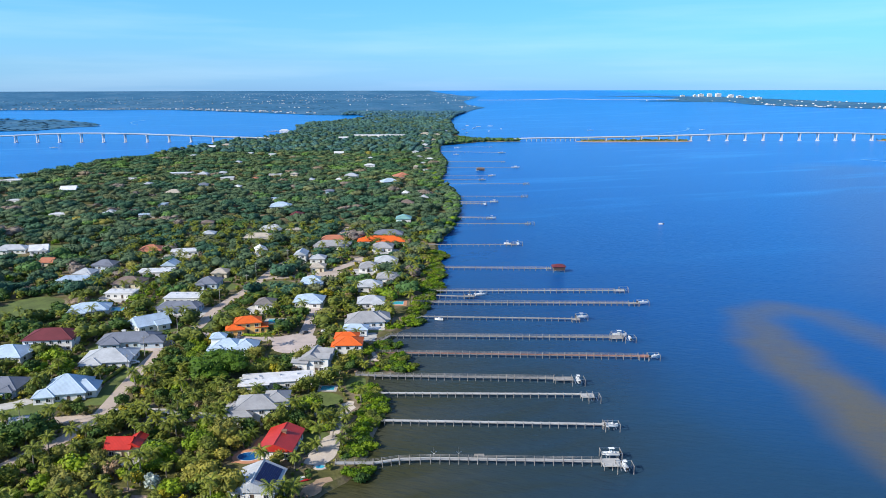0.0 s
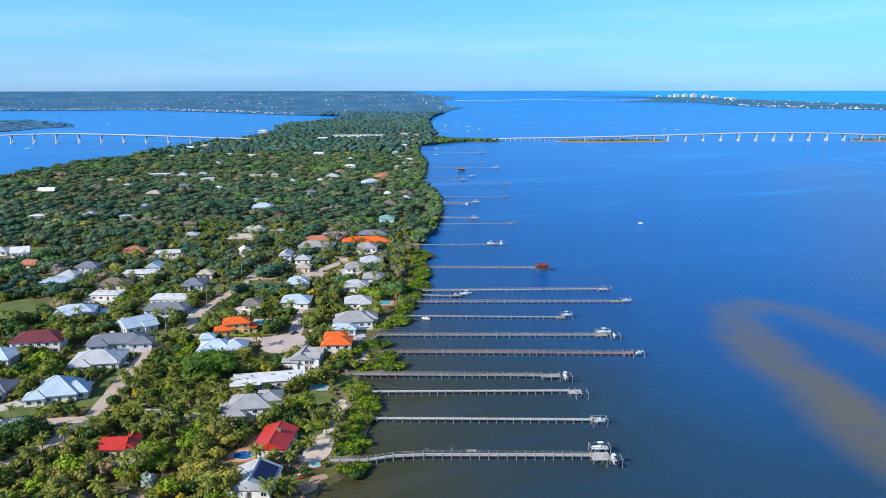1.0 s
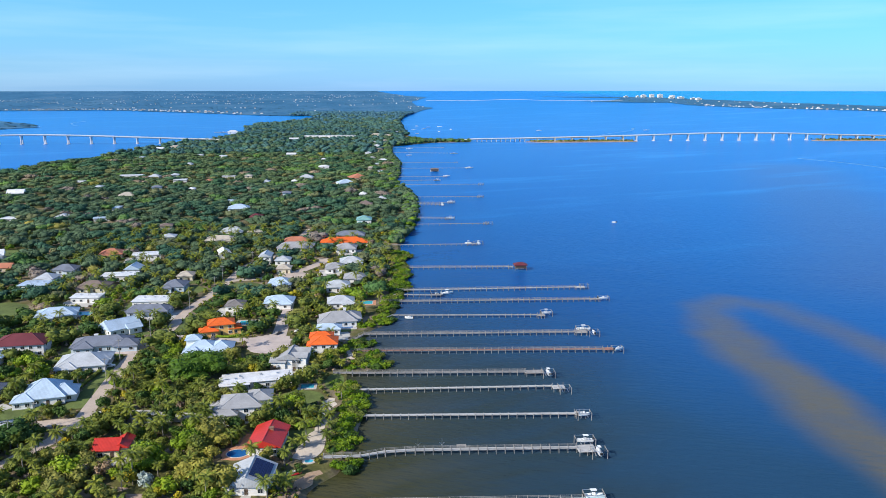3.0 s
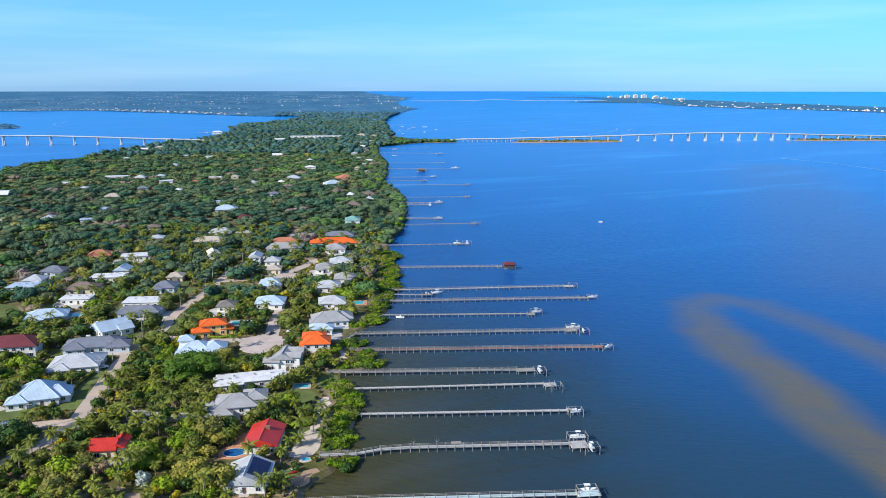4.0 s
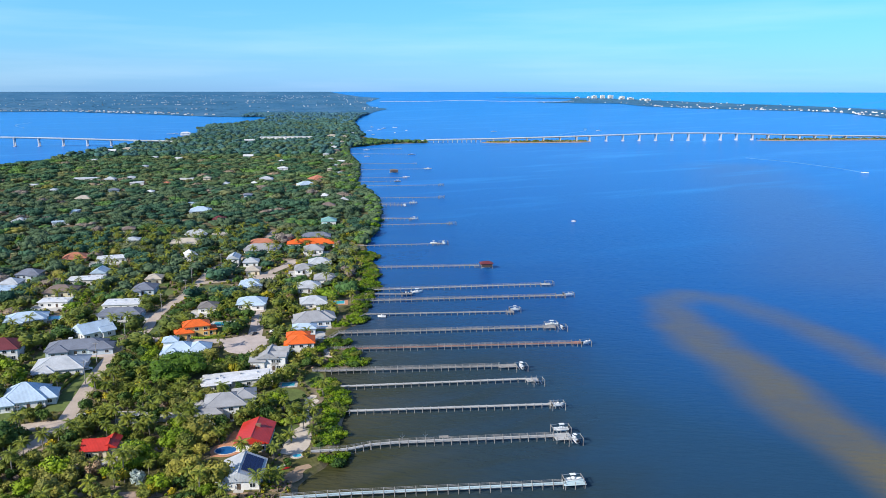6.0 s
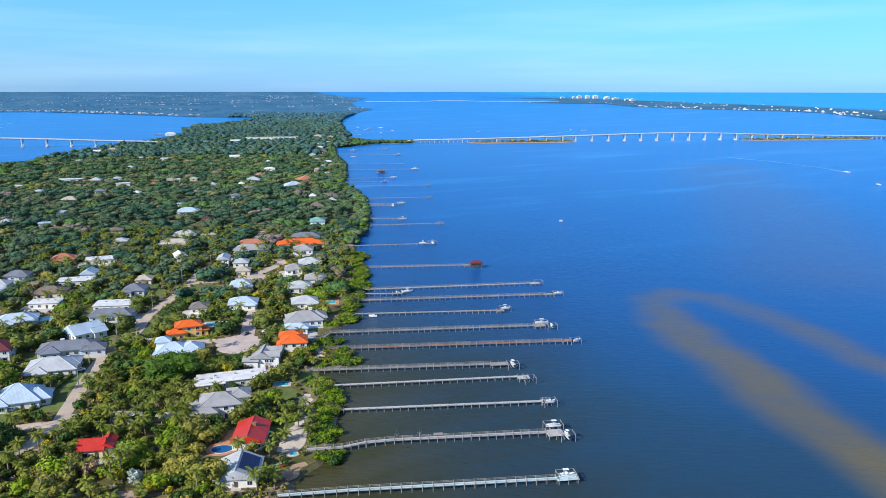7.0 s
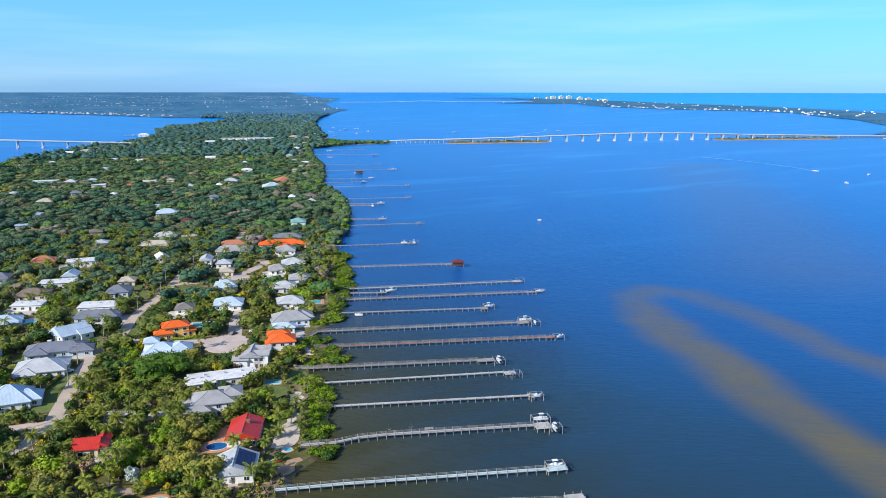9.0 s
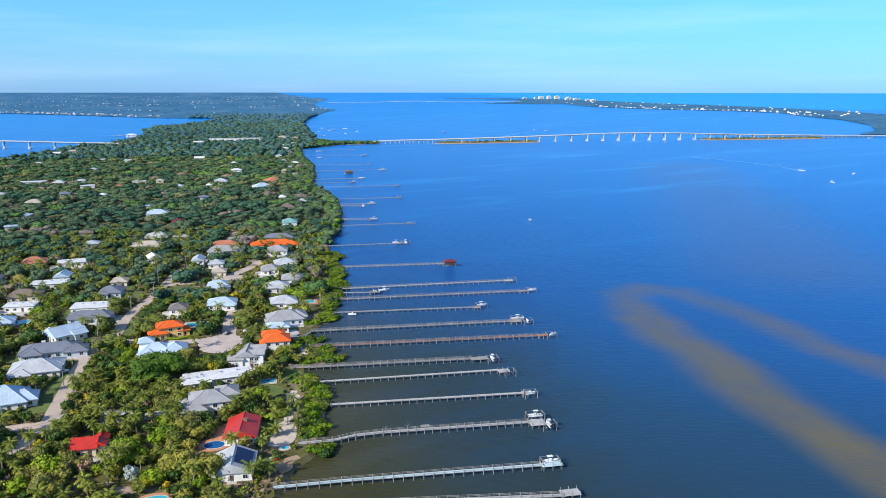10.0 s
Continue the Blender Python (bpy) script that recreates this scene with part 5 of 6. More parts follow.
def scatter(n, x0, x1, y0, y1, gap, seed, front=6.0, side=2.0, poly=NEAR_LAND, reach=3.0, inland=12.0):
    """Random places on the land, a gap apart, off roads and houses."""
    r = np.random.default_rng(seed)
    x, y = r.uniform(x0, x1, n), r.uniform(y0, y1, n)
    ok = inside(poly, x, y) & (x > -0.585 * y - 24) & ~in_sheet(x, y, reach) & ~near_house(x, y, front, side)
    x, y = x[ok], y[ok]
    cell, keep = {}, []
    for i in range(len(x)):
        k = (int(x[i] // gap), int(y[i] // gap))
        if all((x[i] - a) ** 2 + (y[i] - b) ** 2 > gap * gap for dx in (-1, 0, 1) for dy in (-1, 0, 1) for a, b in cell.get((k[0] + dx, k[1] + dy), ())):
            cell.setdefault(k, []).append((x[i], y[i]))
            keep.append(i)
    x, y = x[keep], y[keep]
    bank = np.interp(y, [q[1] for q in EAST], [q[0] for q in EAST])
    ok = (x < bank - inland) | (y > 1590)
    return x[ok], y[ok]


def height_limit(x, y, reach=90.0):
    """How tall a tree may be before it hides, from the camera, the roof of a house behind it."""
    most = np.full(x.shape, 99.0)
    for hx, hy, turn, w, d, h in FOOT:
        back = Vector((MID.x - hx, MID.y - hy, 0))
        fall = 118.0 / back.length
        back.normalize()
        u = (x - hx) * back.x + (y - hy) * back.y
        side = abs((x - hx) * back.y - (y - hy) * back.x)
        ok = (u > d * 0.3) & (u < reach) & (side < w * 0.45)
        most = np.where(ok, np.minimum(most, h * 0.75 + (u - d * 0.4) * fall), most)
    return most


ICO = bmesh.new()
bmesh.ops.create_icosphere(ICO, subdivisions=1, radius=1.0)
ICO_V = np.array([v.co[:] for v in ICO.verts])
ICO_F = np.array([[v.index for v in f.verts] for f in ICO.faces])
ICO.free()


def crown(seed, radius, height, quads, size, lobes, core=0.78, fat=1.0, rough=0.45):
    """Leaf sprays on several lobes round a dense heart, as triangles; the foot of the crown is at z = 0."""
    r = np.random.default_rng(seed)
    c = np.zeros((lobes, 3))
    rad = np.zeros(lobes)
    for i in range(lobes):
        a, q = r.uniform(0, 2 * np.pi), (0.0 if i == 0 else r.uniform(0.35, 0.72))
        c[i] = (radius * q * np.cos(a), radius * q * np.sin(a), height * (0.55 if i == 0 else r.uniform(0.22, 0.78)))
        rad[i] = radius * (0.62 if i == 0 else r.uniform(0.32, 0.5)) * fat
    pick = r.choice(lobes, quads, p=rad ** 2 / (rad ** 2).sum())
    d = r.normal(size=(quads, 3))
    d[:, 2] = d[:, 2] * 0.8 + 0.35
    d /= np.linalg.norm(d, axis=1, keepdims=True)
    flat = height / (radius * 1.7)
    p = c[pick] + d * rad[pick][:, None] * r.uniform(0.82, 1.12, (quads, 1)) * np.array([1, 1, flat])
    nrm = d + r.normal(size=(quads, 3)) * rough
    nrm /= np.linalg.norm(nrm, axis=1, keepdims=True)
    t = np.cross(nrm, r.normal(size=(quads, 3)))
    t /= np.linalg.norm(t, axis=1, keepdims=True)
    b = np.cross(nrm, t)
    s = size * r.uniform(0.6, 1.35, (quads, 1))
    v = np.stack([p - t * s, p + b * s * 0.7 + nrm * s * 0.15, p + t * s, p - b * s * 0.7 - nrm * s * 0.2], 1).reshape(-1, 3)
    k = np.arange(quads)[:, None] * 4
    f = np.concatenate([k + [0, 2, 1], k + [0, 3, 2]])
    vs, fs, base = [v], [f], len(v)
    for i in range(lobes):
        vs.append(c[i] + ICO_V * rad[i] * core * np.array([1, 1, flat]) * r.uniform(0.85, 1.1, (len(ICO_V), 1)))
        fs.append(ICO_F + base)
        base += len(ICO_V)
    return np.concatenate(vs), np.concatenate(fs)


def trunk_bm(height, r0, limbs, seed, lean=0.0):
    """A tapered trunk with limbs that fork into the crown."""
    r = random.Random(seed)
    bm = bmesh.new()
    top = Vector((lean, 0, height))
    m = Matrix.Translation(top / 2) @ top.to_track_quat("Z", "Y").to_matrix().to_4x4()
    bmesh.ops.create_cone(bm, cap_ends=True, segments=8, radius1=r0, radius2=r0 * 0.6, depth=top.length, matrix=m)
    for i in range(limbs):
        a = 2 * math.pi * i / limbs + r.uniform(-0.4, 0.4)
        e = top + Vector((math.cos(a), math.sin(a), r.uniform(0.7, 1.3))) * height * 0.5
        beam(bm, top * 0.9, e, r0 * 0.32, 5)
    return bm


# tree kinds: crown mesh, trunk mesh; several of each
KINDS = []
for k in range(10):
    rr = (3.4, 4.2, 5.0, 3.0, 4.6, 3.8, 2.6, 5.6, 3.2, 4.4)[k]
    hh = (4.6, 5.4, 5.6, 4.2, 6.2, 4.6, 4.0, 6.0, 5.0, 5.0)[k]
    cv, cf = crown(100 + k, rr, hh, 540, 0.36, 11, 0.76)
    KINDS.append((cv, cf, (0, 1, 2, 3, 0, 2, 4, 3, 5, 1)[k], rr, hh))
KIND_WORDS = ["dark green oak with a broad rounded crown", "fresh green garden tree with a dense crown", "olive green tree with a loose crown", "deep green tree with a compact crown",
              "dark green oak with a tall crown", "olive green spreading tree", "yellow-green small garden tree", "broad deep green shade tree", "bare grey-brown twiggy tree", "fresh green spreading tree"]
PROTO = []
for k, (cv, cf, mi, rr, hh) in enumerate(KINDS):
    me_c = arrays("crown", cv + np.array([0, 0, 0.7]), cf, LEAVES[mi])
    bm = trunk_bm(2.4, 0.22, 4, k, 0.2)
    tr = bpy.data.meshes.new("trunk")
    bm.to_mesh(tr)
    bm.free()
    tr.materials.append(bark)
    PROTO.append((me_c.data, tr))
    bpy.data.objects.remove(me_c)


def tree(x, y, k, size, turn):
    thing = empty("tree", pose(x, y, LAND, 0, 0, turn), KIND_WORDS[k], "tree", "garden trees")
    thing.scale = (size, size, size * 1.05)
    share("trunk", PROTO[k][1], thing, Matrix())
    share("crown", PROTO[k][0], thing, Matrix())


tx, ty = scatter(14000, -175, -20, 180, 335, 4.7, 11, 2.5, 2.0)
order = rng.permutation(len(tx))[:300]
garden_line = height_limit(tx, ty)
for i in order:
    k = int(rng.choice(10, p=[.17, .11, .14, .18, .11, .10, .06, .07, .02, .04]))
    size = rng.uniform(0.45, 0.95) if rng.random() < 0.85 else rng.uniform(1.0, 1.35)
    tree(tx[i], ty[i], k, min(size, max(0.4, (garden_line[i] - 0.4) / 7.0)), rng.uniform(0, 360))
for k, (qx, qy, qs, qt) in enumerate(((-112, 214, 0.8, 0), (-107, 212, 0.95, 60), (-101, 213, 0.9, 140), (-97, 214.5, 0.6, 200))):
    tree(qx, qy, 8, qs, qt)
for qx, qy, qs in ((-90.5, 208, 0.9), (-73, 204, 0.7), (-70, 207.5, 0.6), (-79, 199, 0.8), (-60, 246, 0.8)):
    tree(qx, qy, 6, qs, qx * 31)
for qx, qy, qk, qs in ((-58, 246, 4, 1.1), (-51, 248, 3, 1.1), (-82, 243, 1, 0.9), (-138, 236, 7, 1.3), (-145, 232, 7, 1.2)):
    tree(qx, qy, qk, qs, qx * 57)
banyan = empty("shade_tree", pose(-91, 293, LAND), "huge dome-shaped green shade tree among the gardens", "tree")
cv, cf = crown(830, 12.0, 10.5, 3400, 0.42, 30, 0.86, 1.0, 0.3)
arrays("crown", cv + np.array([0, 0, 1.0]), cf, shade_leaf, banyan)
part("trunk", trunk_bm(4.5, 0.8, 6, 11), bark, banyan)


def stuff(name, xs, ys, make, sizes, slots, pick, label, z=LAND, mapped=False):
    """Many plants too dense to count, joined into one mesh of several leaf materials."""
    vs, fs, mi, base = [], [], [], 0
    for i in range(len(xs)):
        cv, cf = make[i % len(make)]
        a, s = rng.uniform(0, 2 * np.pi), sizes[i]
        ca, sa = np.cos(a) * s, np.sin(a) * s
        w = np.stack([cv[:, 0] * ca - cv[:, 1] * sa, cv[:, 0] * sa + cv[:, 1] * ca, cv[:, 2] * s * rng.uniform(0.85, 1.15)], 1)
        if mapped:
            g0 = far(xs[i], ys[i], z)
            k = (g0 - MID).length / (Vector((xs[i], ys[i], z)) - MID).length
            w = w * k + np.array(g0)
        else:
            w += np.array([xs[i], ys[i], z])
        vs.append(w)
        fs.append(cf + base)
        mi.append(np.full(len(cf), pick[i]))
        base += len(w)
    ob = arrays(name, np.concatenate(vs), np.concatenate(fs), slots, index=np.concatenate(mi), smooth=True)
    return tagged(ob, label, "trees", "", "stuff")


def stands(x, y, p):
    """Kinds of tree in loose stands of the same kind, in the shares p."""
    f = np.sin(x / 19 + 1.3 * np.sin(y / 31)) + np.sin(y / 27 + 1.7 * np.sin(x / 23 + 2)) + 0.7 * np.sin((x + y) / 11)
    f = f + rng.normal(0, 0.9, len(x))
    place = np.argsort(np.argsort(f)) / max(len(f), 1)
    order = [1, 0, 2, 5, 4, 3] if len(p) == 6 else [2, 0, 1]
    edges = np.cumsum([p[k] for k in order])
    return np.array(order)[np.minimum(np.searchsorted(edges, place), len(order) - 1)]


def pines(n, p):
    return rng.choice(len(p), n, p=p)


MIDC = [crown(200 + k, 3.8 + 0.3 * k, 5.6, 100, 0.66, 5, 0.80) for k in range(6)]
FARC = [crown(300 + k, 5.2 + 0.4 * k, 6.2, 26, 1.2, 3, 0.98, 1.25, 0.22) for k in range(6)]
MINI = [crown(400 + k, 1.1, 1.4, 22, 0.38, 1, 0.80) for k in range(5)]
# far crowns flattened so they shade little, as if behind haze
HUGE = [crown(500 + k, 13, 1.5, 2, 2.0, 1, 1.3, 1.2, 0.1) for k in range(4)]
BIGC = [crown(700 + k, 6.0 + 0.5 * k, 6.4, 270, 0.58, 7, 0.84, 1.15, 0.32) for k in range(5)]
WIDE = [crown(720 + k, 7.2 + 0.7 * k, 6.4, 270, 0.62, 8, 0.80, 1.12, 0.34) for k in range(6)]
LOOSE = [crown(740 + k, 8.0 + 0.8 * k, 6.4, 120, 1.0, 6, 0.82, 1.2, 0.30) for k in range(6)]
P6 = [.50, .08, .09, .30, .005, .025]


def woods(x, y, make, tall, lo, hi, slots, shares, label):
    """A stand of trees, the ones before a house kept low to fit the camera's view."""
    size = lo + (hi - lo) * rng.random(len(x)) ** 1.6
    size = np.minimum(size, height_limit(x, y) / tall)
    ok = size > 0.28
    x, y, size = x[ok], y[ok], size[ok]
    return stuff("woodland", x, y, make, size, slots, stands(x, y, shares), label)


OAKS = "broad live oaks above the lower woodland"
for y0, y1, seed in ((185, 420, 31), (420, 620, 32)):
    bx, by = scatter(6000, -640, 16, y0, y1, 12.0 if y0 < 420 else 9.5, seed + 40, 3.0, 2.5, reach=4.0 if y0 < 420 else 7.0)
    x, y = scatter(30000, -640, 16, y0, y1, 6.0 if y0 < 420 else 7.0, seed, 2.0, 1.8, reach=3.0 if y0 < 420 else 5.0)
    if y0 < 336:
        ok = (y > 335) | (x < -170)
        x, y = x[ok], y[ok]
        ok = (by > 335) | (bx < -170)
        bx, by = bx[ok], by[ok]
    near_big = np.zeros(len(x), bool)
    for i in range(len(bx)):
        near_big |= (x - bx[i]) ** 2 + (y - by[i]) ** 2 < 22
    x, y = x[~near_big], y[~near_big]
    woods(x, y, MIDC, 6.0, 0.45, 1.05, LEAVES, P6, "mixed oak and palm woodland between the houses")
    woods(bx, by, BIGC, 6.6, 0.7, 1.3, LEAVES if y0 < 420 else HAZY_CANOPY, P6, OAKS)
x, y = scatter(16000, -640, 16, 620, 920, 10.6, 33, 2.0, 1.5, inland=9.0)
woods(x, y, WIDE, 6.6, 0.6, 1.3, HAZY_CANOPY, P6, OAKS)
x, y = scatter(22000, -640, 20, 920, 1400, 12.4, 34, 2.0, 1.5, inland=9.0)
woods(x, y, LOOSE, 6.6, 0.65, 1.25, HAZY_CANOPY, P6, "dense dark green woodland of the far peninsula")
x, y = scatter(22000, -640, 20, 1400, 1950, 12.6, 35, 2.0, 1.5)
woods(x, y, FARC, 6.8, 1.0, 1.8, [hazy_mid_wood, HAZY_CANOPY[3], HAZY_CANOPY[0]], [.4, .3, .3], "dense dark green woodland of the far peninsula")
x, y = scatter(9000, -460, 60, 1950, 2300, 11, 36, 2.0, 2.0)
woods(x, y, FARC, 6.8, 1.0, 1.7, [hazy_mid_wood, HAZY_CANOPY[3], HAZY_CANOPY[0]], [.6, .2, .2], "dense dark green woodland of the far peninsula")
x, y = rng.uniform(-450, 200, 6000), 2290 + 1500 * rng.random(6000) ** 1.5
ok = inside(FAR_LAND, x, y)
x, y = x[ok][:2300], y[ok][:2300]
stuff("woodland", x, y, FARC, rng.uniform(1.2, 2.0, len(x)), [hazy_far_wood, hazy_mid_wood, HAZY_CANOPY[0]], np.where(rng.random(len(x)) < (y - 2500) / 1100, 0, np.where(rng.random(len(x)) < 0.8, 1, 2)), "dark green woods of the narrowing peninsula", LAND, True)
# undergrowth among the near gardens
x, y = scatter(16000, -185, -26, 185, 420, 2.7, 37, 1.0, 0.7, reach=0.6, inland=6.0)
stuff("undergrowth", x, y, MINI, rng.uniform(0.5, 1.6, len(x)), LEAVES, pines(len(x), [.22, .18, .27, .17, .08, .08]), "low garden shrubs and hedges between the trees", LAND - 0.1)

x, y = scatter(9000, -260, 0, 420, 620, 4.4, 38, 0.8, 0.7, reach=0.6, inland=6.0)
stuff("undergrowth", x, y, MINI, rng.uniform(0.8, 2.2, len(x)), LEAVES, pines(len(x), [.25, .22, .22, .2, .06, .05]), "garden shrubs between the farther houses", LAND - 0.1)

x, y = rng.uniform(-74, -39, 420), rng.uniform(183, 203, 420)
ok = inside(NEAR_LAND, x, y) & ~near_house(x, y, 3.0, 0.8)
x, y = x[ok], y[ok]
stuff("brush", x, y, MINI, rng.uniform(0.25, 0.9, len(x)), LEAVES, pines(len(x), [.15, .15, .2, .1, .1, .3]), "dry brush and low plants on the rocky bank", LAND - 0.1)

# mangroves along the shore
MANG = []
for k in range(5):
    cv, cf = crown(600 + k, 3.4, 3.0, 300, 0.34, 9, 0.86)
    o = arrays("mangrove", cv - np.array([0, 0, 0.5]), cf, (mangrove_leaf, LEAVES[0], mangrove_leaf, LEAVES[3], LEAVES[1])[k])
    MANG.append(o.data)
    bpy.data.objects.remove(o)


def mangrove(x, y, s, k):
    ob = new("mangrove", MANG[k % 5])
    ob.matrix_basis = pose(x, y, 0.2, 0, 0, (x * 37 + y * 91) % 360)
    ob.scale = (s, s, s * 1.05)
    tagged(ob, "bright green mangrove bush at the water's edge", "bush", "shore mangroves")


GREEN = [(-27, 216, 4.5, 5.0), (-19, 311, 8, 7), (-22, 333, 3, 4), (-16, 372, 6, 8), (-7, 440, 7, 12), (-4, 480, 7, 14), (-3, 525, 7, 16)]
count = 0
for gx, gy, ga, gb in GREEN:
    for i in range(int(ga * gb / 3.6)):
        a, q = rng.uniform(0, 2 * np.pi), math.sqrt(rng.uniform(0, 1))
        mangrove(gx + ga * q * math.cos(a), gy + gb * q * math.sin(a), rng.uniform(0.5, 0.95) * (1 if gy < 400 else 1.25), count)
        count += 1
# an unbroken hedge of them along the bank, but for the small beaches
by_ = [q[1] for q in EAST]
bx_ = [q[0] for q in EAST]
yy = 226.0
while yy < 545:
    if not (287 < yy < 301 or 340 < yy < 360):
        mangrove(np.interp(yy, by_, bx_) - 8 * rng.random() ** 0.8 + 1.8, yy, rng.uniform(0.65, 1.1), count)
        count += 1
    yy += 0.75 if yy < 300 else 1.3
xs, ys, = [], []
for (ax, ay), (bx, by) in zip(EAST, EAST[1:]):
    if ay > 540:
        for i in range(int((by - ay) / 2.2)):
            k = i / max(1, int((by - ay) / 2.2))
            xs.append(ax + (bx - ax) * k + rng.uniform(-9, 3.0))
            ys.append(ay + (by - ay) * k + rng.uniform(-2, 2))
stuff("mangrove_belt", xs, ys, FARC, rng.uniform(0.55, 1.0, len(xs)), [mangrove_leaf, HAZY_CANOPY[1], HAZY_CANOPY[0]], pines(len(xs), [.10, .25, .65]), "belt of green mangroves along the far shore", 0.2)
xs, ys = rng.uniform(-15, 178, 2600), rng.uniform(1590, 1850, 2600)
ok = inside(NEAR_LAND, xs, ys)
xs, ys = xs[ok][:420], ys[ok][:420]
stuff("mangrove_belt", xs, ys, FARC, rng.uniform(0.6, 1.1, len(xs)), [mangrove_leaf, HAZY_CANOPY[1], HAZY_CANOPY[0]], pines(len(xs), [.1, .45, .45]), "green scrub on the bridge causeway", 0.5)
for lo, hi, n in ((310, 550, 150), (990, 1325, 180)):
    xs, ys = rng.uniform(lo, hi, n), rng.uniform(1712, 1752, n)
    stuff("scrub", xs, ys, FARC, rng.uniform(0.3, 0.6, n), [LEAVES[0], LEAVES[2]], pines(n, [.5, .5]), "low scrub on the sandy causeway islet", 0.8)

# palms
def frond_mesh(length, droop, mt):
    """An arching rib with two rows of hanging leaflets."""
    bm = bmesh.new()
    n = 13

    def rib(t):
        return Vector((length * t * (1 - 0.14 * t), 0, length * (0.42 * t - droop * t * t)))

    for i in range(n):
        t = 0.12 + 0.86 * i / (n - 1)
        c, e = rib(t), rib(min(1.0, t + 0.07))
        span = length * 0.30 * math.sin(math.pi * min(1, 0.22 + t * 0.70)) ** 0.8
        for s in (-1, 1):
            tip = c + Vector((span * 0.45, s * span * 0.80, -span * (0.35 + 0.25 * (i % 2))))
            bm.faces.new((bm.verts.new(c - Vector((0.03, 0, 0))), bm.verts.new(e), bm.verts.new(tip)))
    for i in range(4):
        a, b = rib(i / 4), rib((i + 1) / 4)
        w = 0.05 * (1 - i / 5)
        for q in ((a + Vector((0, w, 0.02)), a - Vector((0, w, -0.02)), b), (a + Vector((0, w, 0.02)), b, b + Vector((0, w * 0.5, 0)))):
            bm.faces.new([bm.verts.new(v) for v in q])
    me = bpy.data.meshes.new("frond")
    bm.to_mesh(me)
    bm.free()
    me.materials.append(mt)
    return me


FRONDS = [frond_mesh(3.5, 0.5, palm_leaf), frond_mesh(3.0, 0.68, palm_leaf), frond_mesh(2.3, 0.3, silver_leaf)]
PALM_TRUNKS = []
for k, hgt in enumerate((3.4, 5.4, 7.6, 1.8)):
    bm = bmesh.new()
    q = Vector((0, 0, -0.2))
    for i in range(6):
        t = (i + 1) / 6
        e = Vector((0.5 * t * t, 0.2 * math.sin(t * 3), hgt * t))
        beam(bm, q, e, 0.20 - 0.05 * t, 7)
        q = e
    me = bpy.data.meshes.new("trunk")
    bm.to_mesh(me)
    bm.free()
    me.materials.append(palm_bark)
    PALM_TRUNKS.append((me, q.copy()))


def palm_crown(tip, n, silver):
    vs, fs, base = [], [], 0
    for i in range(n):
        me, m = frond_at(tip, i, n, silver)
        v = np.array([(m @ q.co)[:] for q in me.vertices])
        vs.append(v)
        fs.append(np.array([p.vertices[:] for p in me.polygons]) + base)
        base += len(v)
    o = arrays("crown", np.concatenate(vs), np.concatenate(fs), palm_leaf)
    me = o.data
    bpy.data.objects.remove(o)
    return me


def frond_at(tip, i, n, silver):
    tilt = (-25, 5, 30)[i % 3]
    return FRONDS[2] if silver else FRONDS[i % 2], Matrix.Translation(tip) @ pose(0, 0, 0, 0, tilt + (i * 7) % 12, 360 / n * i + (i % 3) * 9)


CROWNS = [palm_crown(tip, 21, False) for me, tip in PALM_TRUNKS]


def palm(x, y, k, s, turn, silver=False, split=False):
    label = "silver-blue fan palm in a garden" if silver else ("tall slim coconut palm with drooping fronds" if k == 2 else "garden palm with arching green fronds")
    thing = empty("palm_tree", pose(x, y, LAND, 0, 0, turn), label, "palm", "garden palms")
    thing.scale = (s, s, s)
    me, tip = PALM_TRUNKS[3 if silver else k]
    share("trunk", me, thing, Matrix())
    if not split:
        share("crown", CROWNS[k], thing, Matrix())
        return
    n = 18 if silver else 15
    for i in range(n):
        share("frond", *((lambda q: (q[0], thing, q[1]))(frond_at(tip, i, n, silver))))


px, py = scatter(5000, -165, -28, 186, 335, 3.0, 51, 7.0, 1.6, reach=1.5, inland=5.0)
pick = rng.permutation(len(px))[:250]
pick = sorted(pick, key=lambda i: py[i])
roof_line = height_limit(px, py)
pick = [i for i in pick if roof_line[i] > 8.0][:190]
for j, i in enumerate(pick):
    palm(px[i], py[i], int(rng.choice(3, p=[.40, .38, .22])), rng.uniform(0.6, 1.15), rng.uniform(0, 360), False, j < 28)
silver = empty("silver_palm", pose(-85.3, 205, LAND), "silver-blue rounded fan palm in a garden", "palm")
cv, cf = crown(810, 2.7, 4.2, 520, 0.34, 8)
arrays("crown", cv + np.array([0, 0, 1.2]), cf, silver_leaf, silver)
part("trunk", trunk_bm(2.6, 0.2, 3, 5), palm_bark, silver)
for qx, qy, qk in ((-41, 229, 0), (-37.5, 240, 1), (-38, 250, 0), (-36, 256, 0), (-46, 201, 1), (-44, 204, 0), (-48.5, 197, 1), (-43.5, 200, 0), (-41, 236, 1), (-45, 228, 0)):
    palm(qx, qy, qk, 0.95 + 0.1 * (int(qy) % 3), qx * 40, False, True)
for k in range(9):
    palm(-114 + 4.4 * k + (k * 37 % 5) * 0.4, 248.5 + (k * 53 % 7) * 0.5, 2 if k % 3 else 1, 0.85 + 0.08 * (k % 3), k * 77)
# palms further off, joined
fv, ff, fb_ = [], [], 0
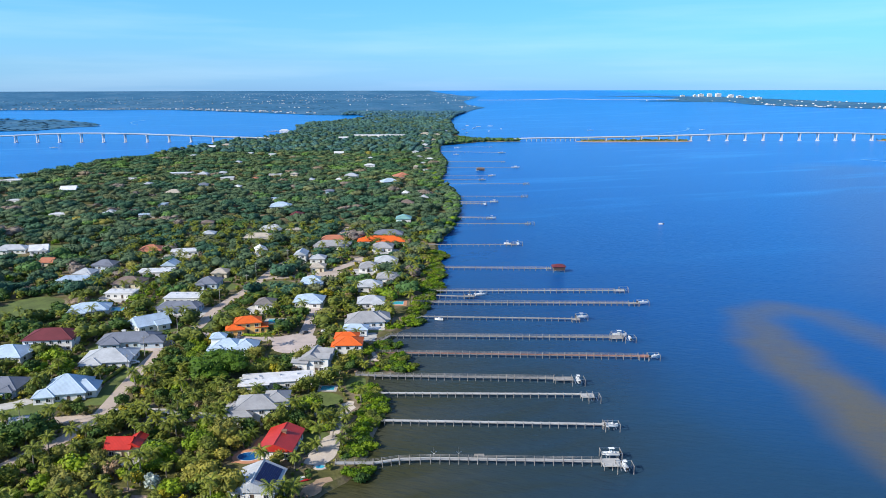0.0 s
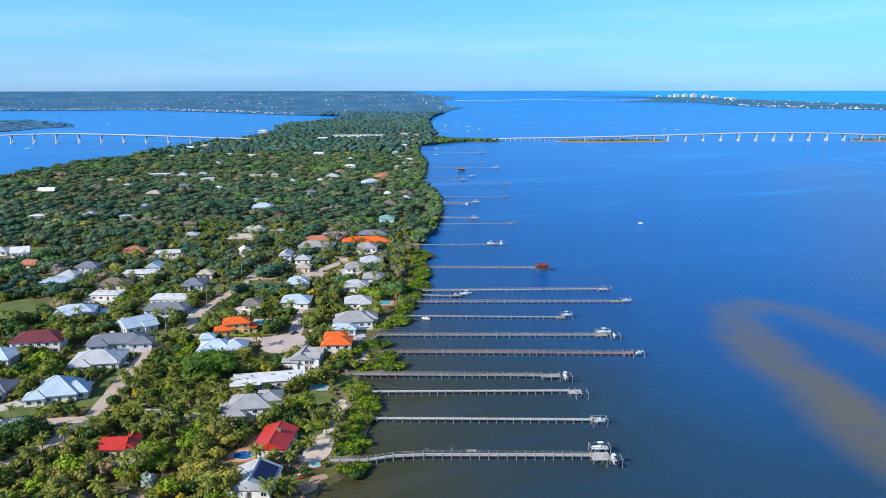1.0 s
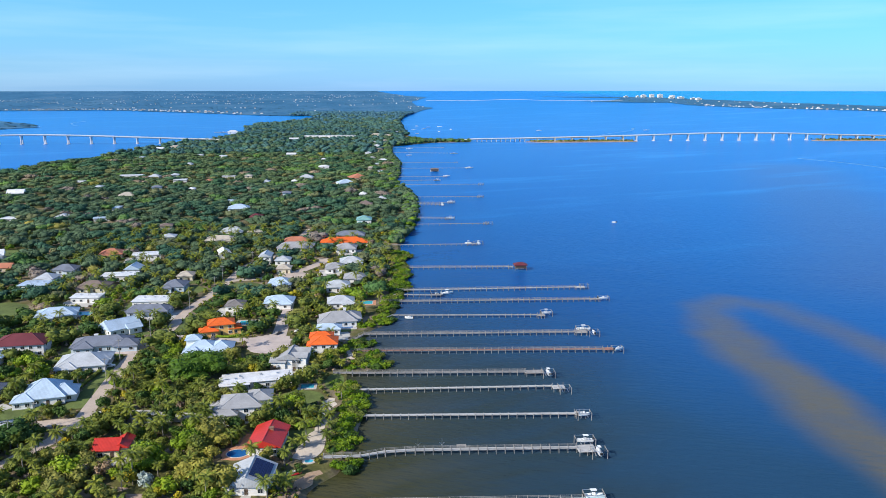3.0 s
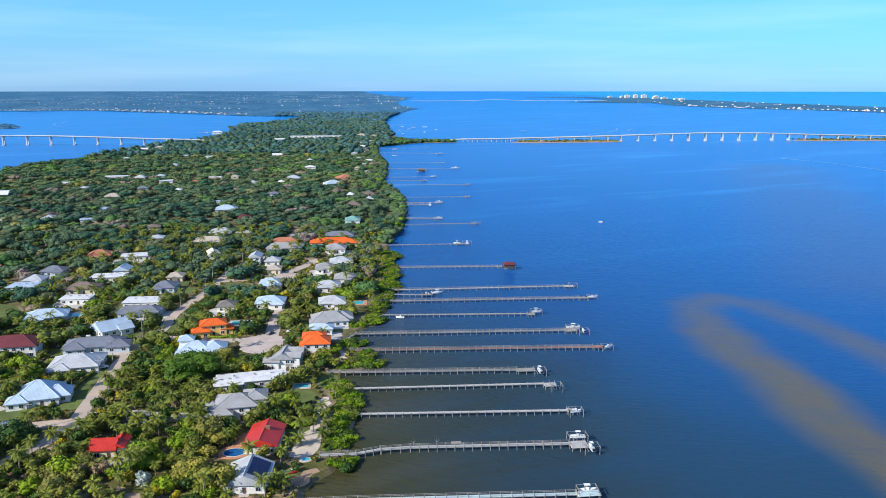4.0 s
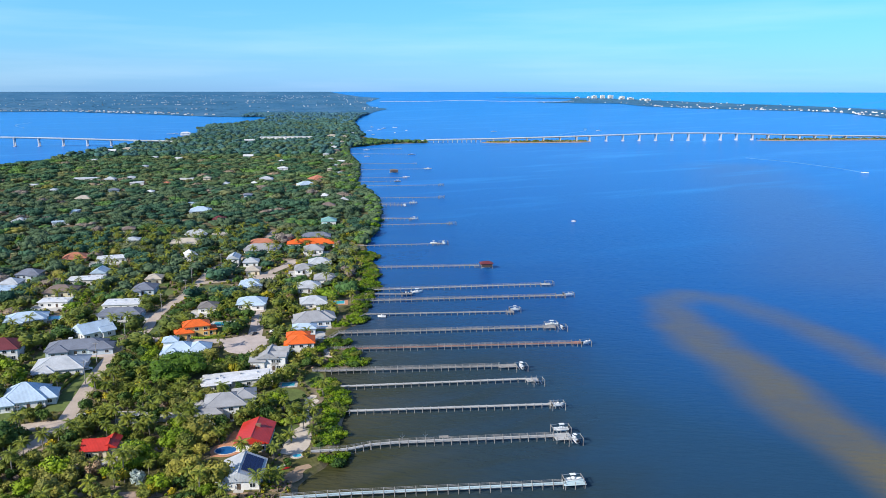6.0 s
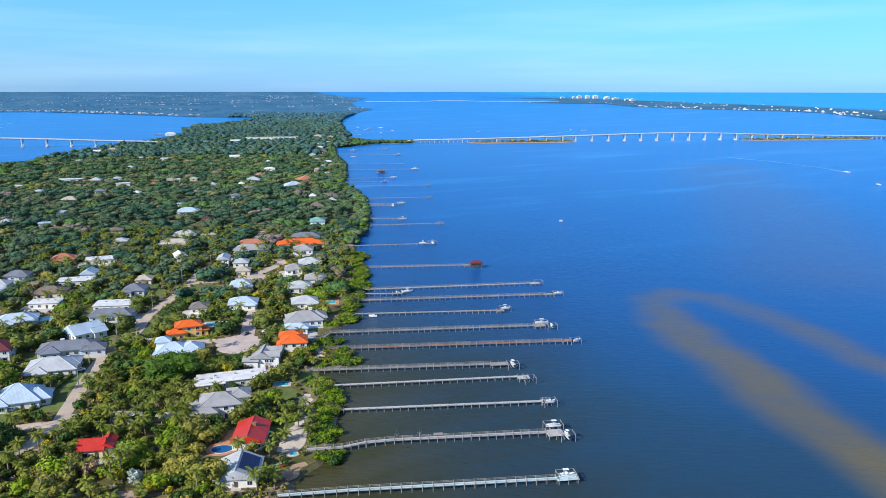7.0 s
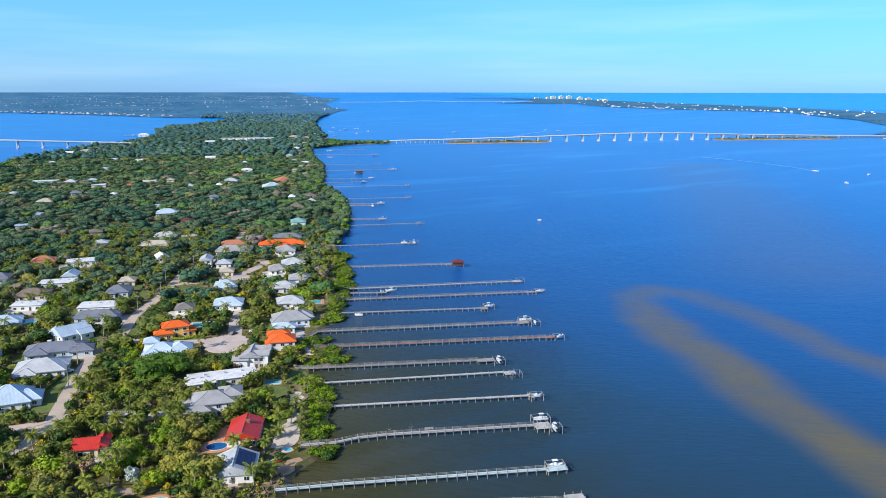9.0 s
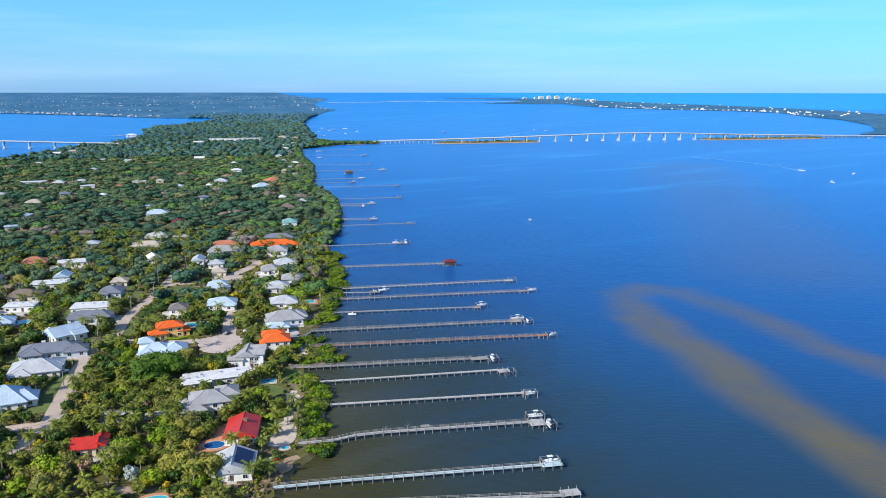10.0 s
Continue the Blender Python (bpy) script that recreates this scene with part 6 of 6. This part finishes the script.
for k in range(11):
    me = FRONDS[k % 2]
    m = Matrix.Translation((0, 0, 5.5)) @ pose(0, 0, 0, 0, (-25, 5, 30)[k % 3], 33 * k)
    v = np.array([(m @ q.co)[:] for q in me.vertices])
    fv.append(v)
    ff.append(np.array([p.vertices[:] for p in me.polygons]) + fb_)
    fb_ += len(v)
tv = np.array([(0.16 * math.cos(a), 0.16 * math.sin(a), z) for z in (0, 5.5) for a in np.linspace(0, 2 * np.pi, 5)[:4]])
tf = np.array([q for i in range(4) for q in ((i, (i + 1) % 4, 4 + (i + 1) % 4), (i, 4 + (i + 1) % 4, 4 + i))]) + fb_
PALM_ALL = (np.concatenate(fv + [tv]), np.concatenate(ff + [tf]))
x, y = scatter(620, -230, 4, 330, 640, 5.0, 52, 1.2, 1.0, reach=1.5, inland=6.0)
stuff("palm_grove", x, y, [PALM_ALL], rng.uniform(0.8, 1.4, len(x)), [palm_leaf], np.zeros(len(x), int), "scattered palms among the far gardens")

# far woods on the mainland, island and barrier; flat crowns and blue leaves imitate haze
r2 = np.random.default_rng(9)
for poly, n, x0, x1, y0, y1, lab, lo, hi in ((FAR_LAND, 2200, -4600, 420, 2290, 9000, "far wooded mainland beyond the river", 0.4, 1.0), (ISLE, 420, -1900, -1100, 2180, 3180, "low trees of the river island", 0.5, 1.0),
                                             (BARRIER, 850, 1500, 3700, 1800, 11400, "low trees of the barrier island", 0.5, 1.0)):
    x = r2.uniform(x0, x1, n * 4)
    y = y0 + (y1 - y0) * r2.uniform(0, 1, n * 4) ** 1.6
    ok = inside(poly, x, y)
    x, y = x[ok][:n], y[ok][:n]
    stuff("far_woods", x, y, HUGE, r2.uniform(lo, hi, len(x)), [hazy_far_wood, hazy_mid_wood, HAZY_CANOPY[0]], r2.choice(3, len(x), p=[.90, .10, 0]), lab, 1.0, True)


def far_houses(poly, n, x0, x1, y0, y1, seed, label, power=1.6, big=1.0, town=0):
    """Pale roofs and walls of the towns far off, too many to count."""
    r = np.random.default_rng(seed)
    x, y = r.uniform(x0, x1, n * 5), y0 + (y1 - y0) * r.uniform(0, 1, n * 5) ** power
    if town:
        c = r.integers(0, town, len(x))
        x, y = x[c] + r.normal(0, 130, len(x)), y[c] + r.normal(0, 60, len(x))
    ok = inside(poly, x, y)
    x, y = x[ok][:n], y[ok][:n]
    vs, fs, mi = [], [], []
    for i in range(len(x)):
        w, d, h = r.uniform(8, 20) * big, r.uniform(8, 16) * big, r.uniform(2.5, 5.0) * big
        b = len(vs)
        for z, k in ((0, 1), (h, 1), (h + 3, 0.55)):
            for sx, sy in ((-1, -1), (1, -1), (1, 1), (-1, 1)):
                vs.append(tuple(far(x[i] + sx * w / 2 * k, y[i] + sy * d / 2 * k, z + 3)))
        for lv in (0, 4):
            for q in range(4):
                fs.append((b + lv + q, b + lv + (q + 1) % 4, b + lv + 4 + (q + 1) % 4, b + lv + 4 + q))
                mi.append(0 if lv == 0 else 1 + i % 4)
        fs.append((b + 8, b + 9, b + 10, b + 11))
        mi.append(1 + i % 4)
    tagged(arrays("far_town", vs, fs, [white_wall, ROOFS["pale"], ROOFS["grey"], ROOFS["brown"], ROOFS["white"]], index=mi), label, "houses", "", "stuff")


far_houses(FAR_LAND, 560, -4200, 420, 2900, 16000, 61, "pale houses of the far mainland town", 1.0, 0.55, 150)
far_houses([(-2600, 4330), (-1556, 4420), (-1020, 3970), (-572, 3530), (-572, 3700), (-1020, 4150), (-1556, 4600), (-2600, 4520)], 190, -2600, -560, 3500, 4600, 62, "row of pale houses on the far river bank", 1.0, 0.65)
far_houses(BARRIER, 60, 1700, 3400, 2600, 7000, 63, "pale villas along the barrier island", 1.2, 0.65)
far_houses([(2330, 3200), (2620, 3736), (2570, 4120), (2450, 4300), (2230, 4800), (2181, 5466), (2280, 5466), (2330, 4850), (2570, 4350), (2720, 4120), (2760, 3700), (2450, 3150)], 70, 2100, 2800, 3150, 5466, 65, "pale waterfront houses of the barrier island", 1.0, 0.6)


def tower(x, y, w, d, h, floors):
    """A white apartment tower with rows of balconies, far off by the sea."""
    base = far(x, y, 0)
    k = (base - MID).length / (Vector((x, y, 0)) - MID).length
    thing = empty("apartment_tower", Matrix.Translation(base), "white apartment tower by the ocean", "tower", "seaside towers")
    bm = bmesh.new()
    box(bm, 0, 0, -1, w * k, d * k, h * k + 1)
    box(bm, 0, 0, h * k, w * k * 0.3, d * k * 0.5, 5 * k)
    part("wall", bm, white_wall, thing)
    for i in range(floors):
        bm = bmesh.new()
        box(bm, 0, -d * k / 2 - 0.2, h * k * (i + 0.3) / floors, w * k * 0.8, 0.6, h * k * 0.2 / floors)
        part("window_band", bm, glass, thing)


for row in ((3238, 10413, 90, 34, 40), (3400, 10413, 60, 42, 40), (3470, 10377, 110, 50, 40), (3560, 10300, 90, 58, 40), (3640, 10200, 110, 42, 40), (3420, 9200, 90, 38, 40), (3500, 9100, 120, 32, 40),
            (3620, 9700, 100, 40, 40), (3230, 7900, 90, 30, 40), (3380, 8400, 120, 30, 30)):
    tower(row[0], row[1], row[2] * 0.6, row[4], row[3] * (0.55, 0.8, 1.0, 0.7)[row[1] // 100 % 4], 8)

# ---- poles, cars and garden clutter ----
def utility_pole(x, y, h=10.5):
    thing = empty("utility_pole", pose(x, y, LAND), "grey wooden utility pole with a crossarm", "pole", "utility poles")
    bm = bmesh.new()
    post(bm, 0, 0, -0.3, h, 0.19, 0.12, 8)
    part("post", bm, wood_grey, thing)
    bm = bmesh.new()
    box(bm, 0, 0, h - 0.9, 2.2, 0.14, 0.16)
    part("crossarm", bm, wood_grey, thing)
    for s in (-0.9, 0, 0.9):
        bm = bmesh.new()
        post(bm, s, 0, h - 0.74, h - 0.5, 0.07, 0.05, 6)
        part("insulator", bm, trim_white, thing)


for qx, qy in ((-128.5, 294), (-137, 250), (-139, 235), (-127, 349), (-121, 399), (-114, 430), (-104, 500), (-116, 460), (-131, 318)):
    utility_pole(qx, qy)


def car(x, y, turn, mt, label):
    thing = empty("car", pose(x, y, LAND + 0.1, 0, 0, turn), label, "car", "parked cars")
    bm = bmesh.new()
    rows = []
    for xx, zz, ww in ((-2.2, 0.75, 0.8), (-2.1, 0.95, 0.86), (-1.2, 0.98, 0.88), (-0.9, 1.45, 0.72), (0.5, 1.5, 0.72), (1.1, 1.0, 0.86), (2.1, 0.85, 0.82), (2.25, 0.6, 0.76)):
        rows.append([bm.verts.new(p) for p in ((xx, -ww, 0.3), (xx, -ww, min(zz, 0.95)), (xx, -ww * 0.9, zz), (xx, ww * 0.9, zz), (xx, ww, min(zz, 0.95)), (xx, ww, 0.3))])
    for a, b in zip(rows, rows[1:]):
        for i in range(6):
            bm.faces.new((a[i], b[i], b[(i + 1) % 6], a[(i + 1) % 6]))
    bm.faces.new(rows[0])
    bm.faces.new(rows[-1])
    bmesh.ops.recalc_face_normals(bm, faces=bm.faces)
    part("body", bm, mt, thing)
    gb = bmesh.new()
    box(gb, -0.2, 0, 1.02, 1.7, 1.52, 0.34)
    part("windows", gb, glass, thing)
    for a in (-1.4, 1.4):
        for s in (-0.8, 0.8):
            wb = bmesh.new()
            bmesh.ops.create_cone(wb, cap_ends=True, segments=12, radius1=0.33, radius2=0.33, depth=0.22, matrix=pose(a, s, 0.33, 90))
            part("wheel", wb, black_rubber, thing)


red_paint = mottled("red_car_paint", (0.45, 0.02, 0.02), 0.25, 0.5, 4.0, 0.05)
grey_paint = mottled("grey_car_paint", (0.12, 0.12, 0.13), 0.25, 0.5, 4.0, 0.05)
for row in ((-67, 352, 60, grey_paint, "dark grey car parked on the paved drive"), (-97, 346, 100, grey_paint, "dark grey car parked before the yellow house"), (-101, 346.5, 100, boat_white, "white car parked before the yellow house"),
            (-133, 311, 20, boat_white, "white car parked on the lawn by the road"), (-204, 358, 10, red_paint, "red car parked on a pink drive"), (-57, 354, 0, boat_white, "white car parked beside the turning circle")):
    car(*row)
for qx, qy, mt, lab in ((-41.5, 210.5, red_paint, "red kayak lying on the grass bank"), (-43, 212, boat_white, "white kayak lying on the grass bank"), (-44, 210, pool_cyan, "pale turquoise kayak lying on the grass")):
    bm = bmesh.new()
    bmesh.ops.create_uvsphere(bm, u_segments=12, v_segments=8, radius=1.0, matrix=pose(0, 0, 0.3) @ Matrix.Diagonal((1.9, 0.38, 0.28, 1)))
    box(bm, 0, 0, 0.5, 0.8, 0.36, 0.12)
    k = tagged(part("kayak", bm, mt), lab, "kayak", "kayaks on the bank")
    k.matrix_basis = pose(qx, qy, LAND, 0, 0, 25)


def hedge(points, width, height, mt, label):
    """A clipped hedge: a dense core with a skin of small leaves."""
    r = np.random.default_rng(int(abs(points[0][0] * 10)))
    vs, fs, base = [], [], 0
    for (ax, ay), (bx, by) in zip(points, points[1:]):
        n = int(math.hypot(bx - ax, by - ay) / 0.9)
        for i in range(n):
            k = i / n
            c = np.array([ax + (bx - ax) * k, ay + (by - ay) * k, LAND + height * 0.5])
            vs.append(c + ICO_V * np.array([width * 0.6, width * 0.6, height * 0.55]) * r.uniform(0.85, 1.1, (len(ICO_V), 1)))
            fs.append(ICO_F + base)
            base += len(ICO_V)
    ob = arrays("hedge", np.concatenate(vs), np.concatenate(fs), mt)
    tagged(ob, label, "hedge")


hedge([(-139, 262), (-137, 285), (-135, 306)], 1.8, 1.6, LEAVES[0], "clipped dark hedge between lawn and lane")
hedge([(-170, 258), (-155, 255), (-143, 257)], 1.6, 1.3, LEAVES[3], "low clipped hedge along the side lane")
hedge([(-107, 352), (-90, 348), (-80, 352)], 1.4, 1.2, LEAVES[1], "low green hedge along the paved drive")
hedge([(-45, 244), (-38, 246)], 3.0, 2.4, LEAVES[1], "bright green hedge beside the red-roofed house")
hedge([(-160, 322), (-135, 325)], 1.6, 1.4, LEAVES[0], "clipped hedge along the lawn")
for wx, wy, wl, turn in ((-52, 255, 12, 4), (-93, 252.6, 24, 0), (-40, 253, 8, -10)):
    bm = bmesh.new()
    box(bm, 0, 0, -0.3, wl, 0.25, 2.0)
    for q in range(int(wl / 3) + 1):
        box(bm, -wl / 2 + q * 3, 0, -0.3, 0.45, 0.45, 2.25)
    o = tagged(part("garden_wall", bm, white_wall), "low white garden wall with square piers", "wall", "garden walls")
    o.matrix_basis = pose(wx, wy, LAND, 0, 0, turn)
# wakes on the bay and on the river
foam = mottled("foamy_water", (0.11, 0.34, 0.66), 0.4, 0.05, 0.4, 0.25)
for line, w0, w1 in (([(744, 1018), (749, 1065), (744, 1130), (732, 1195), (700, 1275)], 4.5, 9),
                     ([(-1010, 2560), (-1080, 2680), (-1130, 2820), (-1140, 2960)], 3, 12), ([(520, 1930), (600, 2060), (690, 2180), (740, 2320)], 2, 9)):
    bm = bmesh.new()
    prev = None
    curve = smooth_line(line)
    for i, (x, y) in enumerate(curve):
        (ax, ay), (bx, by) = curve[max(i - 1, 0)], curve[min(i + 1, len(curve) - 1)]
        d = Vector((by - ay, ax - bx, 0)).normalized() * (w0 + (w1 - w0) * i / len(curve)) / 2
        row = [bm.verts.new(far(x + d.x * k, y + d.y * k, z)) for k, z in ((-1, 0.05), (0, 0.09), (1, 0.05))]
        if prev:
            bm.faces.new((prev[0], row[0], row[1], prev[1]))
            bm.faces.new((prev[1], row[1], row[2], prev[2]))
        prev = row
    bmesh.ops.recalc_face_normals(bm, faces=bm.faces)
    tagged(part("wake", bm, foam), "pale foamy wake behind a speeding boat", "wake", "", "stuff")
